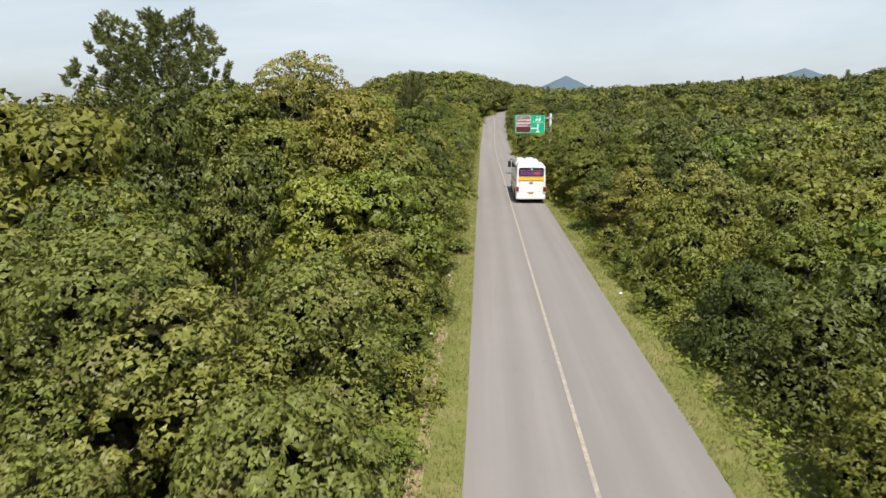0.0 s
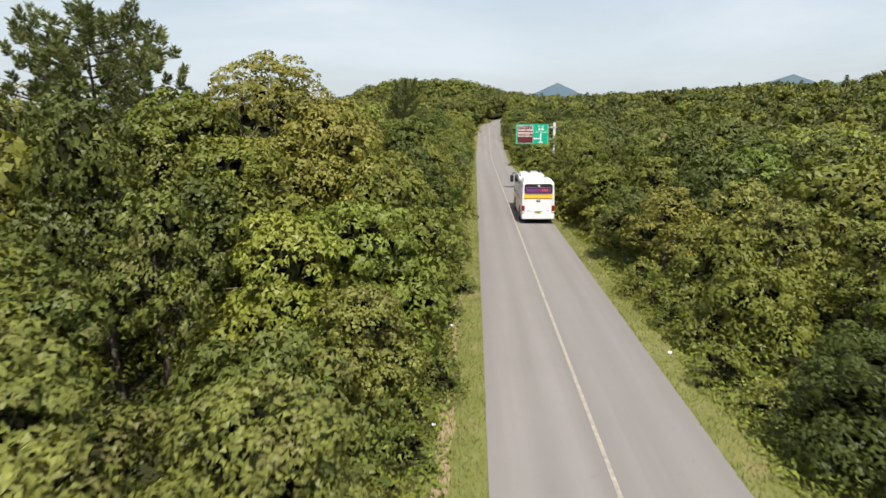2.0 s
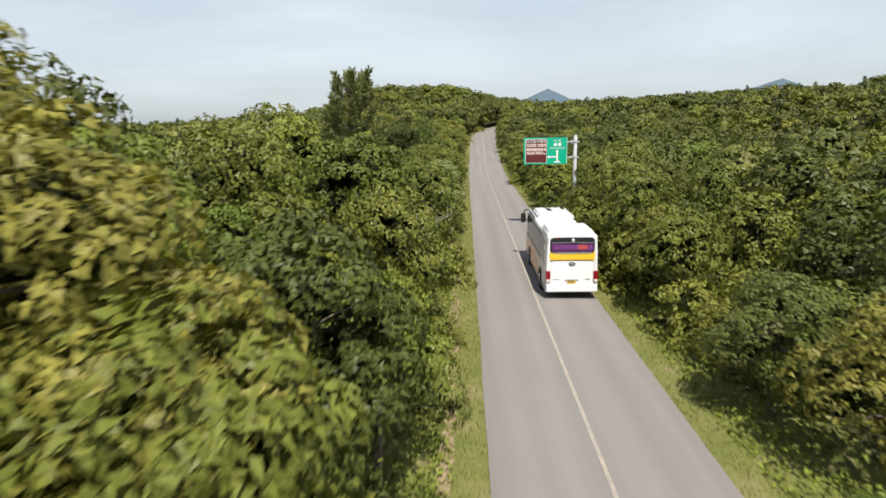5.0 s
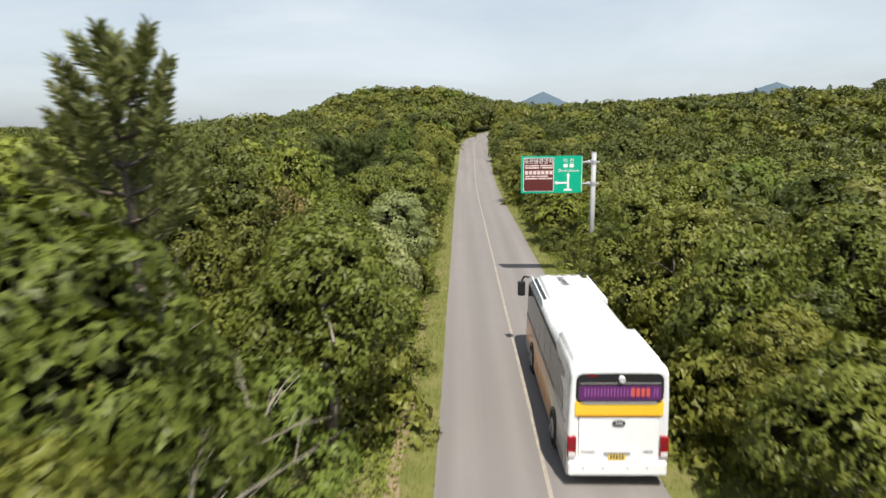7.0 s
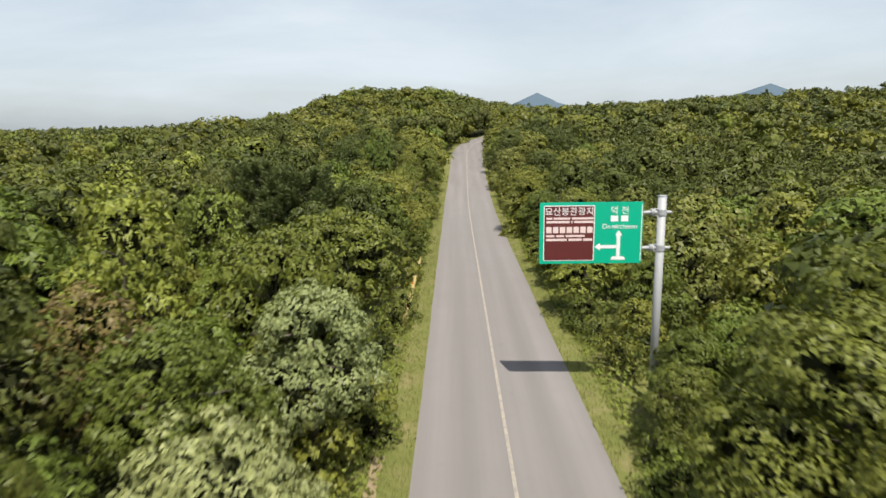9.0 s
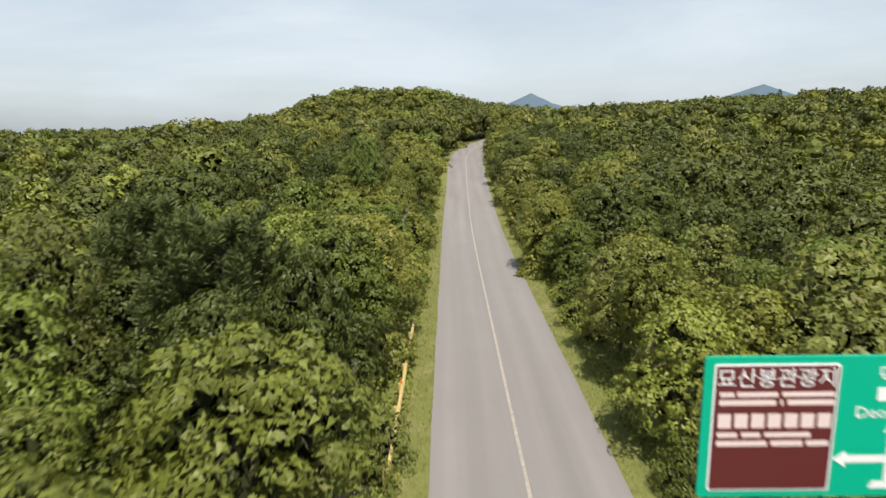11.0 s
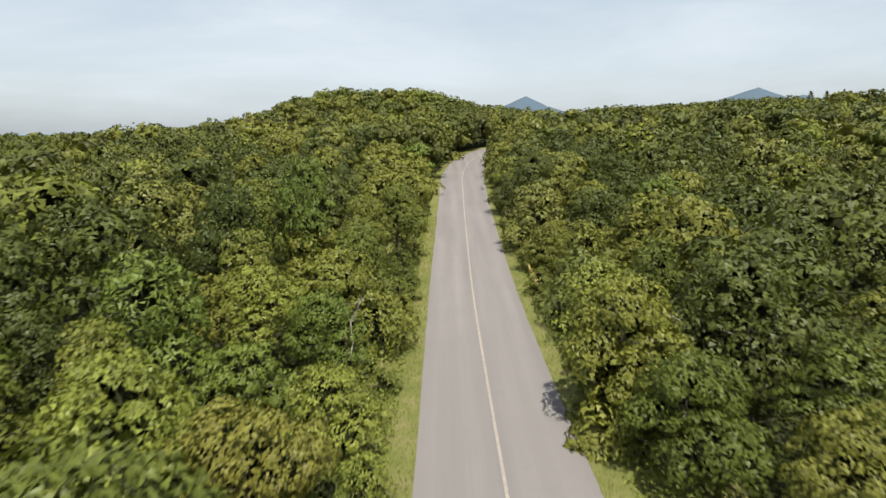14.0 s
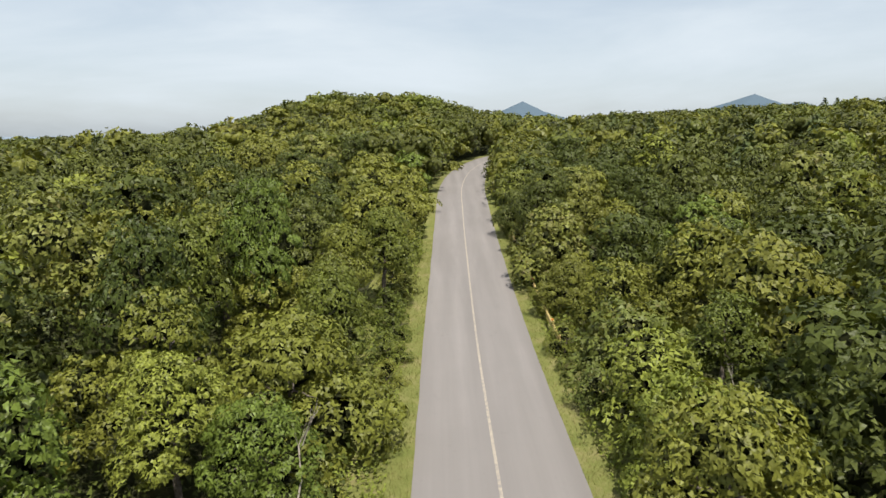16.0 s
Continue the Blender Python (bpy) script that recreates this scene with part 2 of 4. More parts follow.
def near_road(x, y, gap):
    """Whether a place lies within gap metres of the middle of the road, bend included."""
    if y < 165:
        return abs(off_road(x, y)) < gap
    return any((x - a) ** 2 + (y - b) ** 2 < gap * gap for a, b in BEND)


def land(x, y):
    z = spline(ROAD_Z, y)
    far = smooth(60, 190, abs(x)) * 3
    right = 6.0 * smooth(35, 170, x) * smooth(20, 160, y + x * 0.6)
    left = -6.0 * smooth(-25, -130, x)
    q = ((x + 40) / (33 if x < -40 else 56)) ** 2 + ((y - 400) / 120) ** 2
    hill = 11.0 * math.exp(-q ** 2) + 1.5 * math.exp(-((x - 30) / 90) ** 2 - ((y - 380) / 90) ** 2)
    roll = 1.2 * noise.noise((x * 0.03, y * 0.03, 3.1)) * smooth(5, 25, abs(off_road(x, y)))
    z += right + left + hill + roll
    out = math.hypot(x, y - 120)
    z = z * (1 - smooth(480, 800, out)) - 6 * smooth(480, 800, out)
    z += 23.0 * math.exp(-(((x - 288) / 62) ** 2 + ((y - 360) / 85) ** 2) ** 2)
    d = abs(off_road(x, y))
    bank = 0.35 * smooth(2.9, 6.5, d) if d < 40 else 0.35
    return z - bank * (1 if x > 0 else 0.6)


def mesh(name, verts, faces, mats, smooth_faces=False, pick=None):
    me = bpy.data.meshes.new(name)
    me.from_pydata(verts, [], faces)
    for m in mats:
        me.materials.append(m)
    if pick is not None:
        me.polygons.foreach_set("material_index", pick)
    if smooth_faces:
        me.polygons.foreach_set("use_smooth", [True] * len(me.polygons))
    me.update()
    return me


def grid_mesh(name, xs, ys, height, mat):
    verts = [(x, y, height(x, y)) for y in ys for x in xs]
    w = len(xs)
    faces = [(j * w + i, j * w + i + 1, (j + 1) * w + i + 1, (j + 1) * w + i) for j in range(len(ys) - 1) for i in range(w - 1)]
    return mesh(name, verts, faces, [mat], True)


def steps(pairs):
    out = []
    for a, b, s in pairs:
        k = max(1, round((b - a) / s))
        out += [a + (b - a) * i / k for i in range(k)]
    return out + [pairs[-1][1]]


def strip(name, sides, ys, lift, mat, edge=None):
    """A band along the road between two offsets, following bends and slopes."""
    verts, faces = [], []
    for y in ys:
        s = (road_x(y + 1) - road_x(y - 1)) / 2
        q = math.sqrt(1 + s * s)
        for k, d in enumerate(sides):
            if edge:
                d += edge(k, y)
            x, yy = road_x(y) + d / q, y - d * s / q
            verts.append((x, yy, spline(ROAD_Z, y) + lift(d, yy, x)))
    w = len(sides)
    for j in range(len(ys) - 1):
        for i in range(w - 1):
            faces.append((j * w + i, j * w + i + 1, (j + 1) * w + i + 1, (j + 1) * w + i))
    return mesh(name, verts, faces, [mat], True)


gx = steps([(-4800, -900, 650), (-900, -300, 60), (-300, -60, 10), (-60, 60, 2.0), (60, 300, 10), (300, 900, 60), (900, 4800, 650)])
gy = steps([(-900, -200, 120), (-200, -20, 15), (-20, 260, 2.5), (260, 560, 12), (560, 1100, 60), (1100, 4800, 620)])
ground = new("ground", grid_mesh("ground", gx, gy, lambda x, y: land(x, y) - (0.25 if abs(off_road(x, y)) < 7 and y < 255 else 0), GROUND))
tagged(ground, "dark woodland soil covered in low green undergrowth", "ground", kind="structure")

ry = steps([(-40, 120, 4), (120, 252, 2)])
road = new("road", strip("road", [-2.86, -1.4, 0, 1.4, 2.9], ry, lambda d, y, x: 0.03 - abs(d) * 0.012, ASPHALT,
                         lambda k, y: (0.07 * noise.noise((y * 0.35, k, 0)) if k in (0, 4) else 0)))
tagged(road, "narrow two-lane worn grey asphalt road", "road", kind="structure")
line = new("centre_line", strip("centre_line", [-0.055, 0.055], ry, lambda d, y, x: 0.036, PAINT))
tagged(line, "faded pale yellow centre line painted on asphalt", "road marking", kind="structure")
for side, name in ((-1, "verge_left"), (1, "verge_right")):
    rows = [2.84, 3.2, 3.7, 4.3, 5.2, 7.5] if side > 0 else [-7.5, -5.4, -4.5, -3.9, -3.3, -2.8]
    v = new(name, strip(name, rows, ry, lambda d, y, x: -0.03 - 0.35 * smooth(3.4, 7.5, abs(d)) + 0.05 * noise.noise((d, y * 0.8, 0)), VERGE))
    tagged(v, "mown dry grass verge beside the road", "grass verge", kind="structure")

DIRT = plain("bare_dirt", (0.4, 0.31, 0.19), 0.95, 0.1, 0, 0.4, 3)
dirt = new("dirt_strip", strip("dirt_strip", [-0.19, 0.19], steps([(4, 72, 0.7)]), lambda d, y, x: 0.0 - 0.03, DIRT,
                               lambda k, y: -3.95 + 0.14 * noise.noise((y * 0.3, 2, 0)) + (k - 0.5) * 0.22 * noise.noise((y * 0.7, 8, k))))
tagged(dirt, "bare dry dirt path worn into the verge", "dirt path", kind="structure")

sea = new("sea", grid_mesh("sea", [-4900, -1500, 0, 1500, 4900], [500, 1500, 3000, 4900], lambda x, y: -1.0, WATER))
tagged(sea, "calm grey-blue sea on the horizon", "sea", kind="structure")


def mountain(name, x, y, top, half, lean, seed):
    verts, faces, n, k = [], [], 30, 10
    for j in range(k + 1):
        r = j / k
        for i in range(n):
            a = 2 * math.pi * i / n
            d = half * r * (1 + 0.18 * noise.noise((math.cos(a) * 1.4, math.sin(a) * 1.4, seed)))
            z = top * (1 - r) ** lean + top * 0.05 * noise.noise((math.cos(a) * r * 4, math.sin(a) * r * 4, seed + 5)) * min(1, r * 4)
            verts.append((x + d * math.cos(a), y + d * 0.5 * math.sin(a), z - 8 * r))
    for j in range(k):
        for i in range(n):
            p, q = j * n + i, j * n + (i + 1) % n
            faces.append((p, q, q + n, p + n))
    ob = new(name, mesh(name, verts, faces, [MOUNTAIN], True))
    tagged(ob, "distant wooded mountain above the treeline, painted haze blue", "mountain", kind="structure")


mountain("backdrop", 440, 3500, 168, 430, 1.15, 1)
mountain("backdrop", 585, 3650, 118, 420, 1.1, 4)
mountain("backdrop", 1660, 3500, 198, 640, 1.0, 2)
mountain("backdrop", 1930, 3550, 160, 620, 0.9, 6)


# ---- trees ----
rng = np.random.default_rng(7)


def ball_shape(fine):
    bm = bmesh.new()
    bmesh.ops.create_icosphere(bm, subdivisions=fine, radius=1)
    v, f = np.array([tuple(k.co) for k in bm.verts]), np.array([[k.index for k in q.verts] for q in bm.faces])
    bm.free()
    return v, f


COARSE = ball_shape(1)


def core_of(lobes, shape, shrink=0.55):
    """The dense inside of a far crown: one lumpy mass for each lobe."""
    ball, sides = shape
    verts, nors, tris = [], [], []
    for x, y, z, r, rz in lobes:
        lump = 1 + 0.5 * np.array([noise.noise((u[0] * 1.7 + x, u[1] * 1.7 + y, u[2] * 1.7 + z)) for u in ball])
        tris.append(sides + len(ball) * len(verts))
        verts.append(np.array([x, y, z]) + ball * lump[:, None] * shrink * np.array([r, r, rz]))
        nors.append(ball)
    return np.concatenate(verts), np.concatenate(nors), np.concatenate(tris)


def sprays_of(lobes, many, reach=0.72, size=1.0):
    """The inside of a crown, twigs and shaded leaves, as overlapping sprays that stand at all slants, some deep and
    some shallow.
    """
    verts, nors, tris = [], [], []
    share = lobes[:, 3] ** 2 / np.sum(lobes[:, 3] ** 2)
    pick = lobes[rng.choice(len(lobes), many, p=share)]
    d = rng.normal(0, 1, (many, 3))
    d[:, 2] += 0.35
    d /= np.linalg.norm(d, axis=1)[:, None]
    c = pick[:, :3] + d * pick[:, [3, 3, 4]] * rng.uniform(reach * 0.55, reach, (many, 1))
    face = d + rng.normal(0, 0.6, (many, 3))
    face /= np.linalg.norm(face, axis=1)[:, None]
    u = np.cross(face, rng.normal(0, 1, (many, 3)))
    u /= np.linalg.norm(u, axis=1)[:, None]
    w = np.cross(face, u)
    s = (pick[:, 3] * rng.uniform(0.14, 0.3, many) * size)[:, None]
    v = np.stack([c - u * s, c - w * s * 0.7 - face * s * 0.3, c + u * s * 0.9 - face * s * 0.2, c + w * s * 0.7 - face * s * 0.3], 1)
    k = np.arange(many) * 4
    tris = np.concatenate([np.stack([k, k + 1, k + 2], 1), np.stack([k, k + 2, k + 3], 1)])
    return v.reshape(-1, 3), np.repeat(d, 4, axis=0), tris


def leaves_mesh(name, centres, normals, size, aspect, mat, spread, droop=0.9, core=None, core_mat=None):
    """Single pointed leaves, facing roughly along the given normals, over the inside of the crown."""
    n = len(centres)
    nor = normals / (np.linalg.norm(normals, axis=1)[:, None] + 1e-9) + rng.normal(0, spread, (n, 3))
    nor /= np.linalg.norm(nor, axis=1)[:, None]
    any_way = rng.normal(0, 1, (n, 3)) + np.array([0, 0, -droop])
    tip = any_way - nor * np.sum(any_way * nor, axis=1)[:, None]
    tip /= np.linalg.norm(tip, axis=1)[:, None] + 1e-9
    side = np.cross(nor, tip)
    s = (size * rng.uniform(0.7, 1.25, n))[:, None]
    v = np.empty((n, 3, 3))
    v[:, 0] = centres - tip * s * 0.4 + side * s * aspect * 0.5
    v[:, 1] = centres - tip * s * 0.4 - side * s * aspect * 0.5
    v[:, 2] = centres + tip * s * 0.75
    soft = normals / (np.linalg.norm(normals, axis=1)[:, None] + 1e-9) * 0.8 + nor
    soft /= np.linalg.norm(soft, axis=1)[:, None]
    cv, cn, ct = core if core is not None else (np.zeros((0, 3)), np.zeros((0, 3)), np.zeros((0, 3), dtype=int))
    k = len(ct)
    me = bpy.data.meshes.new(name)
    me.vertices.add(n * 3 + len(cv))
    me.vertices.foreach_set("co", np.concatenate([v.reshape(-1, 3), cv]).reshape(-1))
    me.loops.add((n + k) * 3)
    me.loops.foreach_set("vertex_index", np.concatenate([np.arange(n * 3), (ct + n * 3).reshape(-1)]))
    me.polygons.add(n + k)
    me.polygons.foreach_set("loop_start", np.arange(n + k) * 3)
    me.polygons.foreach_set("use_smooth", np.ones(n + k, dtype=bool))
    me.update(calc_edges=True)
    me.materials.append(mat)
    me.materials.append(core_mat or SHADED_INSIDE)
    me.polygons.foreach_set("material_index", np.concatenate([np.zeros(n, dtype=int), np.ones(k, dtype=int)]))
    me.normals_split_custom_set_from_vertices(np.concatenate([np.repeat(soft, 3, axis=0), cn]).tolist())
    return me


def crown_points(radius, height, base, lobes, clumps, per, clump_size, flat=0.35, below=0.3):
    """Leaf places for a crown: rounded lobes carry drooping sprays of leaves, evenly set, with gaps between them."""
    lob = []
    for i in range(lobes):
        a = 2.4 * i + rng.uniform(-0.4, 0.4)
        r = radius * (0.08 if i == 0 else rng.uniform(0.42, 0.64))
        lr = radius * (rng.uniform(0.38, 0.52) if i else 0.6)
        lz = base + (height - base) * (0.72 if i == 0 else 0.84 - 1.15 * (r / radius) ** 1.5 + rng.uniform(-0.12, 0.12))
        lob.append((r * math.cos(a), r * math.sin(a), lz, lr, min(lr * rng.uniform(0.75, 1.0), height - lz + 0.1)))
    lob = np.array(lob)
    many = clumps * 9
    which = rng.choice(lobes, many, p=lob[:, 3] ** 2 / np.sum(lob[:, 3] ** 2))
    pick = lob[which]
    d = rng.normal(0, 1, (many, 3))
    d[:, 2] = np.where(rng.uniform(0, 1, many) > below, np.abs(d[:, 2]), d[:, 2])
    d /= np.linalg.norm(d, axis=1)[:, None]
    c = pick[:, :3] + d * pick[:, [3, 3, 4]] * rng.uniform(0.62, 1.1, (many, 1))
    inside = np.zeros(many, dtype=bool)
    for k, (x, y, z, r, rz) in enumerate(lob):
        inside |= (which != k) & ((((c - np.array([x, y, z])) / np.array([r, r, rz])) ** 2).sum(1) < 0.85)
    keep, gap = [], (clump_size * 1.12) ** 2
    for i in np.flatnonzero(~inside):
        if not keep or np.min(((c[keep] - c[i]) ** 2).sum(1)) > gap:
            keep.append(i)
            if len(keep) == clumps:
                break
    c, d, clumps = c[keep], d[keep], len(keep)
    up = np.array([0, 0, 1.0])
    face = d * (0.35 + flat) + up * (1.0 - flat) + rng.normal(0, 0.15, (clumps, 3))
    face /= np.linalg.norm(face, axis=1)[:, None]
    s = np.repeat(clump_size * rng.uniform(0.6, 1.35, clumps), per)[:, None]
    cc, ff = np.repeat(c, per, axis=0), np.repeat(face, per, axis=0)
    o = rng.normal(0, 1, cc.shape)
    along = np.sum(o * ff, axis=1)[:, None]
    o += ff * (np.where(along < 0, -1.7 * along, 0) + 0.25)
    o /= np.linalg.norm(o, axis=1)[:, None]
    lift = np.sum(o * ff, axis=1)[:, None]
    ball = o * np.array([1.05, 1.05, 0.85]) - ff * lift * (0.55 - 0.4 * flat)
    pts = cc + ball * s * rng.uniform(0.8, 1.08, (len(cc), 1)) - up * s * 0.22 * (1 - lift)
    return pts, o + ff * 0.35, lob


def limb(verts, faces, path, radii, sides=6):
    start = len(verts)
    for k, (p, r) in enumerate(zip(path, radii)):
        q = path[min(k + 1, len(path) - 1)] - path[max(k - 1, 0)]
        q.normalize()
        u = q.orthogonal().normalized()
        w = q.cross(u)
        for i in range(sides):
            a = 2 * math.pi * i / sides
            verts.append(tuple(p + (u * math.cos(a) + w * math.sin(a)) * r))
    for k in range(len(path) - 1):
        for i in range(sides):
            a, b = start + k * sides + i, start + k * sides + (i + 1) % sides
            faces.append((a, b, b + sides, a + sides))


def trunk_mesh(name, height, radius, girth, branches, rise=0.35):
    verts, faces = [], []
    lean = Vector((rng.uniform(-0.12, 0.12), rng.uniform(-0.12, 0.12), 1))
    stem = [lean * (height * k / 6) + Vector((0.12 * math.sin(k * 1.7), 0.1 * math.cos(k * 2.1), 0)) for k in range(7)]
    stem.insert(0, Vector((0.05, 0.1, -7)))
    limb(verts, faces, stem, [girth * 1.45] + [girth * (1.25 - k * 0.19) for k in range(7)])
    for i in range(branches):
        t = rng.uniform(0.25, 0.85)
        p = lean * (height * t)
        a = 2.4 * i + rng.uniform(-0.4, 0.4)
        reach = radius * rng.uniform(0.6, 0.95) * (1.15 - 0.5 * t)
        path = [p + Vector((math.cos(a) * reach * s, math.sin(a) * reach * s, reach * rise * s * (1.3 - 0.5 * s) + 0.06 * math.sin(5 * s + i))) for s in (0, 0.35, 0.7, 1)]
        limb(verts, faces, path, [girth * 0.42, girth * 0.3, girth * 0.18, girth * 0.06], 5)
    return mesh(name, verts, faces, [BARK], True)


def broad_tree(kind, radius, height, leaf, aspect, clumps, per, clump_size, lobes=6, base=0.22, spread=0.4, flat=0.35):
    trunk = new("tree", trunk_mesh("trunk", height * 0.8, radius, 0.05 + height * 0.014, 7))
    pts, nor, lob = crown_points(radius, height, height * base, lobes, clumps, per, clump_size, flat)
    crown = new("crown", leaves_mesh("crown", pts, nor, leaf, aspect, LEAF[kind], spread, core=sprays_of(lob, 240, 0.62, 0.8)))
    crown.parent = trunk
    return trunk


def pine_tree(height, radius, whorls, size, low=0.4):
    """Open pine: whorls of rising limbs, each carrying upright candle-like tufts of needles."""
    verts, faces = [], []
    limb(verts, faces, [Vector((0.1 * math.sin(k), 0.08 * math.cos(k * 1.4), height * 0.97 * k / 7 - (0.3 if k == 0 else 0))) for k in range(8)],
         [0.17 * (1.12 - k / 7.4) for k in range(8)], 7)
    pts, nor = [], []
    lift = 0.16 if radius > 3 else 0.38

    def tuft(q, up, count, long):
        for _ in range(count):
            t = rng.uniform(0, 1)
            d = Vector(rng.normal(0, 1, 3))
            d -= up * d.dot(up)
            d.normalize()
            w = (d * 0.8 + up * (0.35 + 0.5 * t)).normalized()
            pts.append(q + up * long * t + w * size * 0.4)
            nor.append((d.cross(w) + Vector(rng.normal(0, 0.3, 3)), w))

    for i in range(whorls):
        t = low + (0.98 - low) * i / (whorls - 1)
        reach0 = radius * (1.12 - t) ** 0.62 * 1.25
        for j in range(7 if t < 0.85 and radius > 3 else 5):
            a = 1.1 * i + j * 1.05 + rng.uniform(-0.25, 0.25)
            reach = reach0 * rng.uniform(0.7, 1.1)
            p = Vector((0, 0, height * t * 0.95))
            way = Vector((math.cos(a), math.sin(a), 0))
            bend = [p + way * reach * u + Vector((0, 0, reach * (0.12 * u + lift * u * u))) for u in (0, 0.4, 0.75, 1)]
            limb(verts, faces, bend, [0.05, 0.036, 0.024, 0.01], 4)
            for u, n, long in ((1.0, 52, 0.55), (0.8, 40, 0.42), (0.58, 34, 0.36), (0.36, 24, 0.3)):
                q = p + way * reach * u + Vector((0, 0, reach * (0.12 * u + lift * u * u)))
                side = Vector((-way.y, way.x, 0)) * rng.uniform(-0.3, 0.3) * reach * 0.6
                tuft(q, (way * 0.35 + Vector((0, 0, 1))).normalized(), n, long)
                if radius > 3 or u > 0.8:
                    tuft(q + side, (way * 0.3 + side + Vector((0, 0, 1))).normalized(), n, long * 0.8)
    tuft(Vector((0, 0, height * 0.93)), Vector((0, 0, 1)), 60, height * 0.07)
    n = len(pts)
    c, w = np.array(pts), np.array([k[1] for k in nor])
    f = np.array([k[0] for k in nor])
    f /= np.linalg.norm(f, axis=1)[:, None]
    side = np.cross(f, w)
    v = np.stack([c - w * size * 0.45, c + side * size * 0.1, c + w * size * 0.5, c - side * size * 0.1], 1)
    crown_me = mesh("crown", v.reshape(-1, 3).tolist(), np.arange(n * 4).reshape(-1, 4).tolist(), [LEAF["needle"]])
    trunk = new("pine_tree", mesh("trunk", verts, faces, [BARK], True))
    crown = new("crown", crown_me)
    crown.parent = trunk
    return trunk


# ---- the wood on both sides of the road ----
def stow(ob):
    """Take a pattern tree out of the place once its copies stand."""
    for o in (*ob.children_recursive, ob):
        bpy.data.objects.remove(o)


# Treetop heights along the road: beside it and further in, left and right.
TOP_LEFT_NEAR = [(0, 3.6), (14, 4.2), (19, 4.0), (27, 4.8), (34, 6.4), (40, 4.9), (48, 6.4), (58, 6.6), (68, 6.0), (75, 6.7), (92, 7.0), (100, 5.6), (108, 4.3), (116, 4.6), (122, 5.0), (130, 6.9), (150, 7.8), (180, 10)]
TOP_LEFT_BACK = [(0, 5.2), (20, 7.2), (26, 9.4), (33, 10.9), (40, 9.6), (52, 8.2), (68, 9.2), (76, 8.6), (86, 7.6), (99, 6.3), (112, 6.8), (118, 7.5), (127, 9.2), (150, 9.6), (180, 11.5)]
TOP_RIGHT_NEAR = [(0, 3.4), (28, 3.7), (37, 4.9), (46, 3.5), (51, 3.8), (58, 5.9), (66, 6.4), (70, 4.2), (74, 2.6), (79, 3.0), (86, 5.4), (91, 6.2), (102, 3.6), (108, 5.0), (112, 6.6), (119, 4.2), (128, 4.7), (136, 5.2), (148, 8.2), (180, 10.5)]
TOP_RIGHT_BACK = [(0, 4.6), (30, 5.0), (45, 5.6), (62, 7.2), (75, 6.6), (95, 5.6), (113, 5.4), (122, 7.0), (146, 7.0), (180, 11)]


def canopy(x, y):
    """How high the leaves stand above the road's level here, left and right, near and far."""
    d = abs(off_road(x, y))
    near, back = (TOP_LEFT_NEAR, TOP_LEFT_BACK) if x < 0 else (TOP_RIGHT_NEAR, TOP_RIGHT_BACK)
    t = smooth(7, 13, d)
    h = spline(near, y) * (1 - t) + spline(back, y) * t
    if x < 0:
        h -= 1.0 * smooth(13, 18, d) * smooth(14, 24, y) * (1 - smooth(42, 55, y))
    out = smooth(22, 45, d)
    return h * (1 - out) + (land(x, y) + 6.2) * out


KINDS = ["broad", "dark", "bright", "vine", "olive", "fine", "pale", "russet"]
LABEL = {"broad": "leafy green broadleaf tree in dense woodland", "dark": "dark green broadleaf tree in dense woodland",
         "bright": "bright green tree with layered sprays of leaves", "vine": "low tree overgrown with leafy vines and dry patches",
         "olive": "olive-yellow tree in late flower", "fine": "small-leaved green tree in dense woodland",
         "pale": "shrubby tree with pale whitish flowering sprays", "russet": "broadleaf tree with brownish dry leaves"}
#        leaf length, width, lobes, slant of the sprays (0: level layers, 1: facing outwards)
SHAPE = {"broad": (0.155, 0.78, 7, 0.4), "dark": (0.15, 0.76, 8, 0.45), "bright": (0.17, 0.66, 7, 0.2),
         "vine": (0.14, 0.9, 9, 0.5), "olive": (0.14, 0.78, 9, 0.5), "fine": (0.13, 0.8, 8, 0.45),
         "pale": (0.15, 0.76, 8, 0.45), "russet": (0.15, 0.76, 8, 0.4)}


def pattern(kind, clumps, per, grow, clump_size):
    leaf, wide, lobes, flat = SHAPE[kind]
    fill = (0.145 / leaf) ** 1.2
    return broad_tree(kind, 2.2, 5.0, leaf * grow, wide, clumps, round(per * fill), clump_size, lobes=lobes, flat=flat, base=0.12)


CLOSE = {k: [pattern(k, 160 if k == "olive" else 128, 80, 0.84, 0.4 if k == "olive" else 0.42) for _ in range(2)] for k in KINDS}
NEAR = {k: pattern(k, 100, 50, 1.05, 0.47) for k in KINDS}
SHRUB = [pattern(k, 46, 50, 1.15, 0.5) for k in ("broad", "fine", "vine", "bright")]
cells, wood = {}, []


def free(x, y, r):
    c = (int(x // 6), int(y // 6))
    for i in (-1, 0, 1):
        for j in (-1, 0, 1):
            for a, b, s in cells.get((c[0] + i, c[1] + j), ()):
                if (a - x) ** 2 + (b - y) ** 2 < ((r + s) * 0.5) ** 2:
                    return False
    cells.setdefault(c, []).append((x, y, r))
    return True


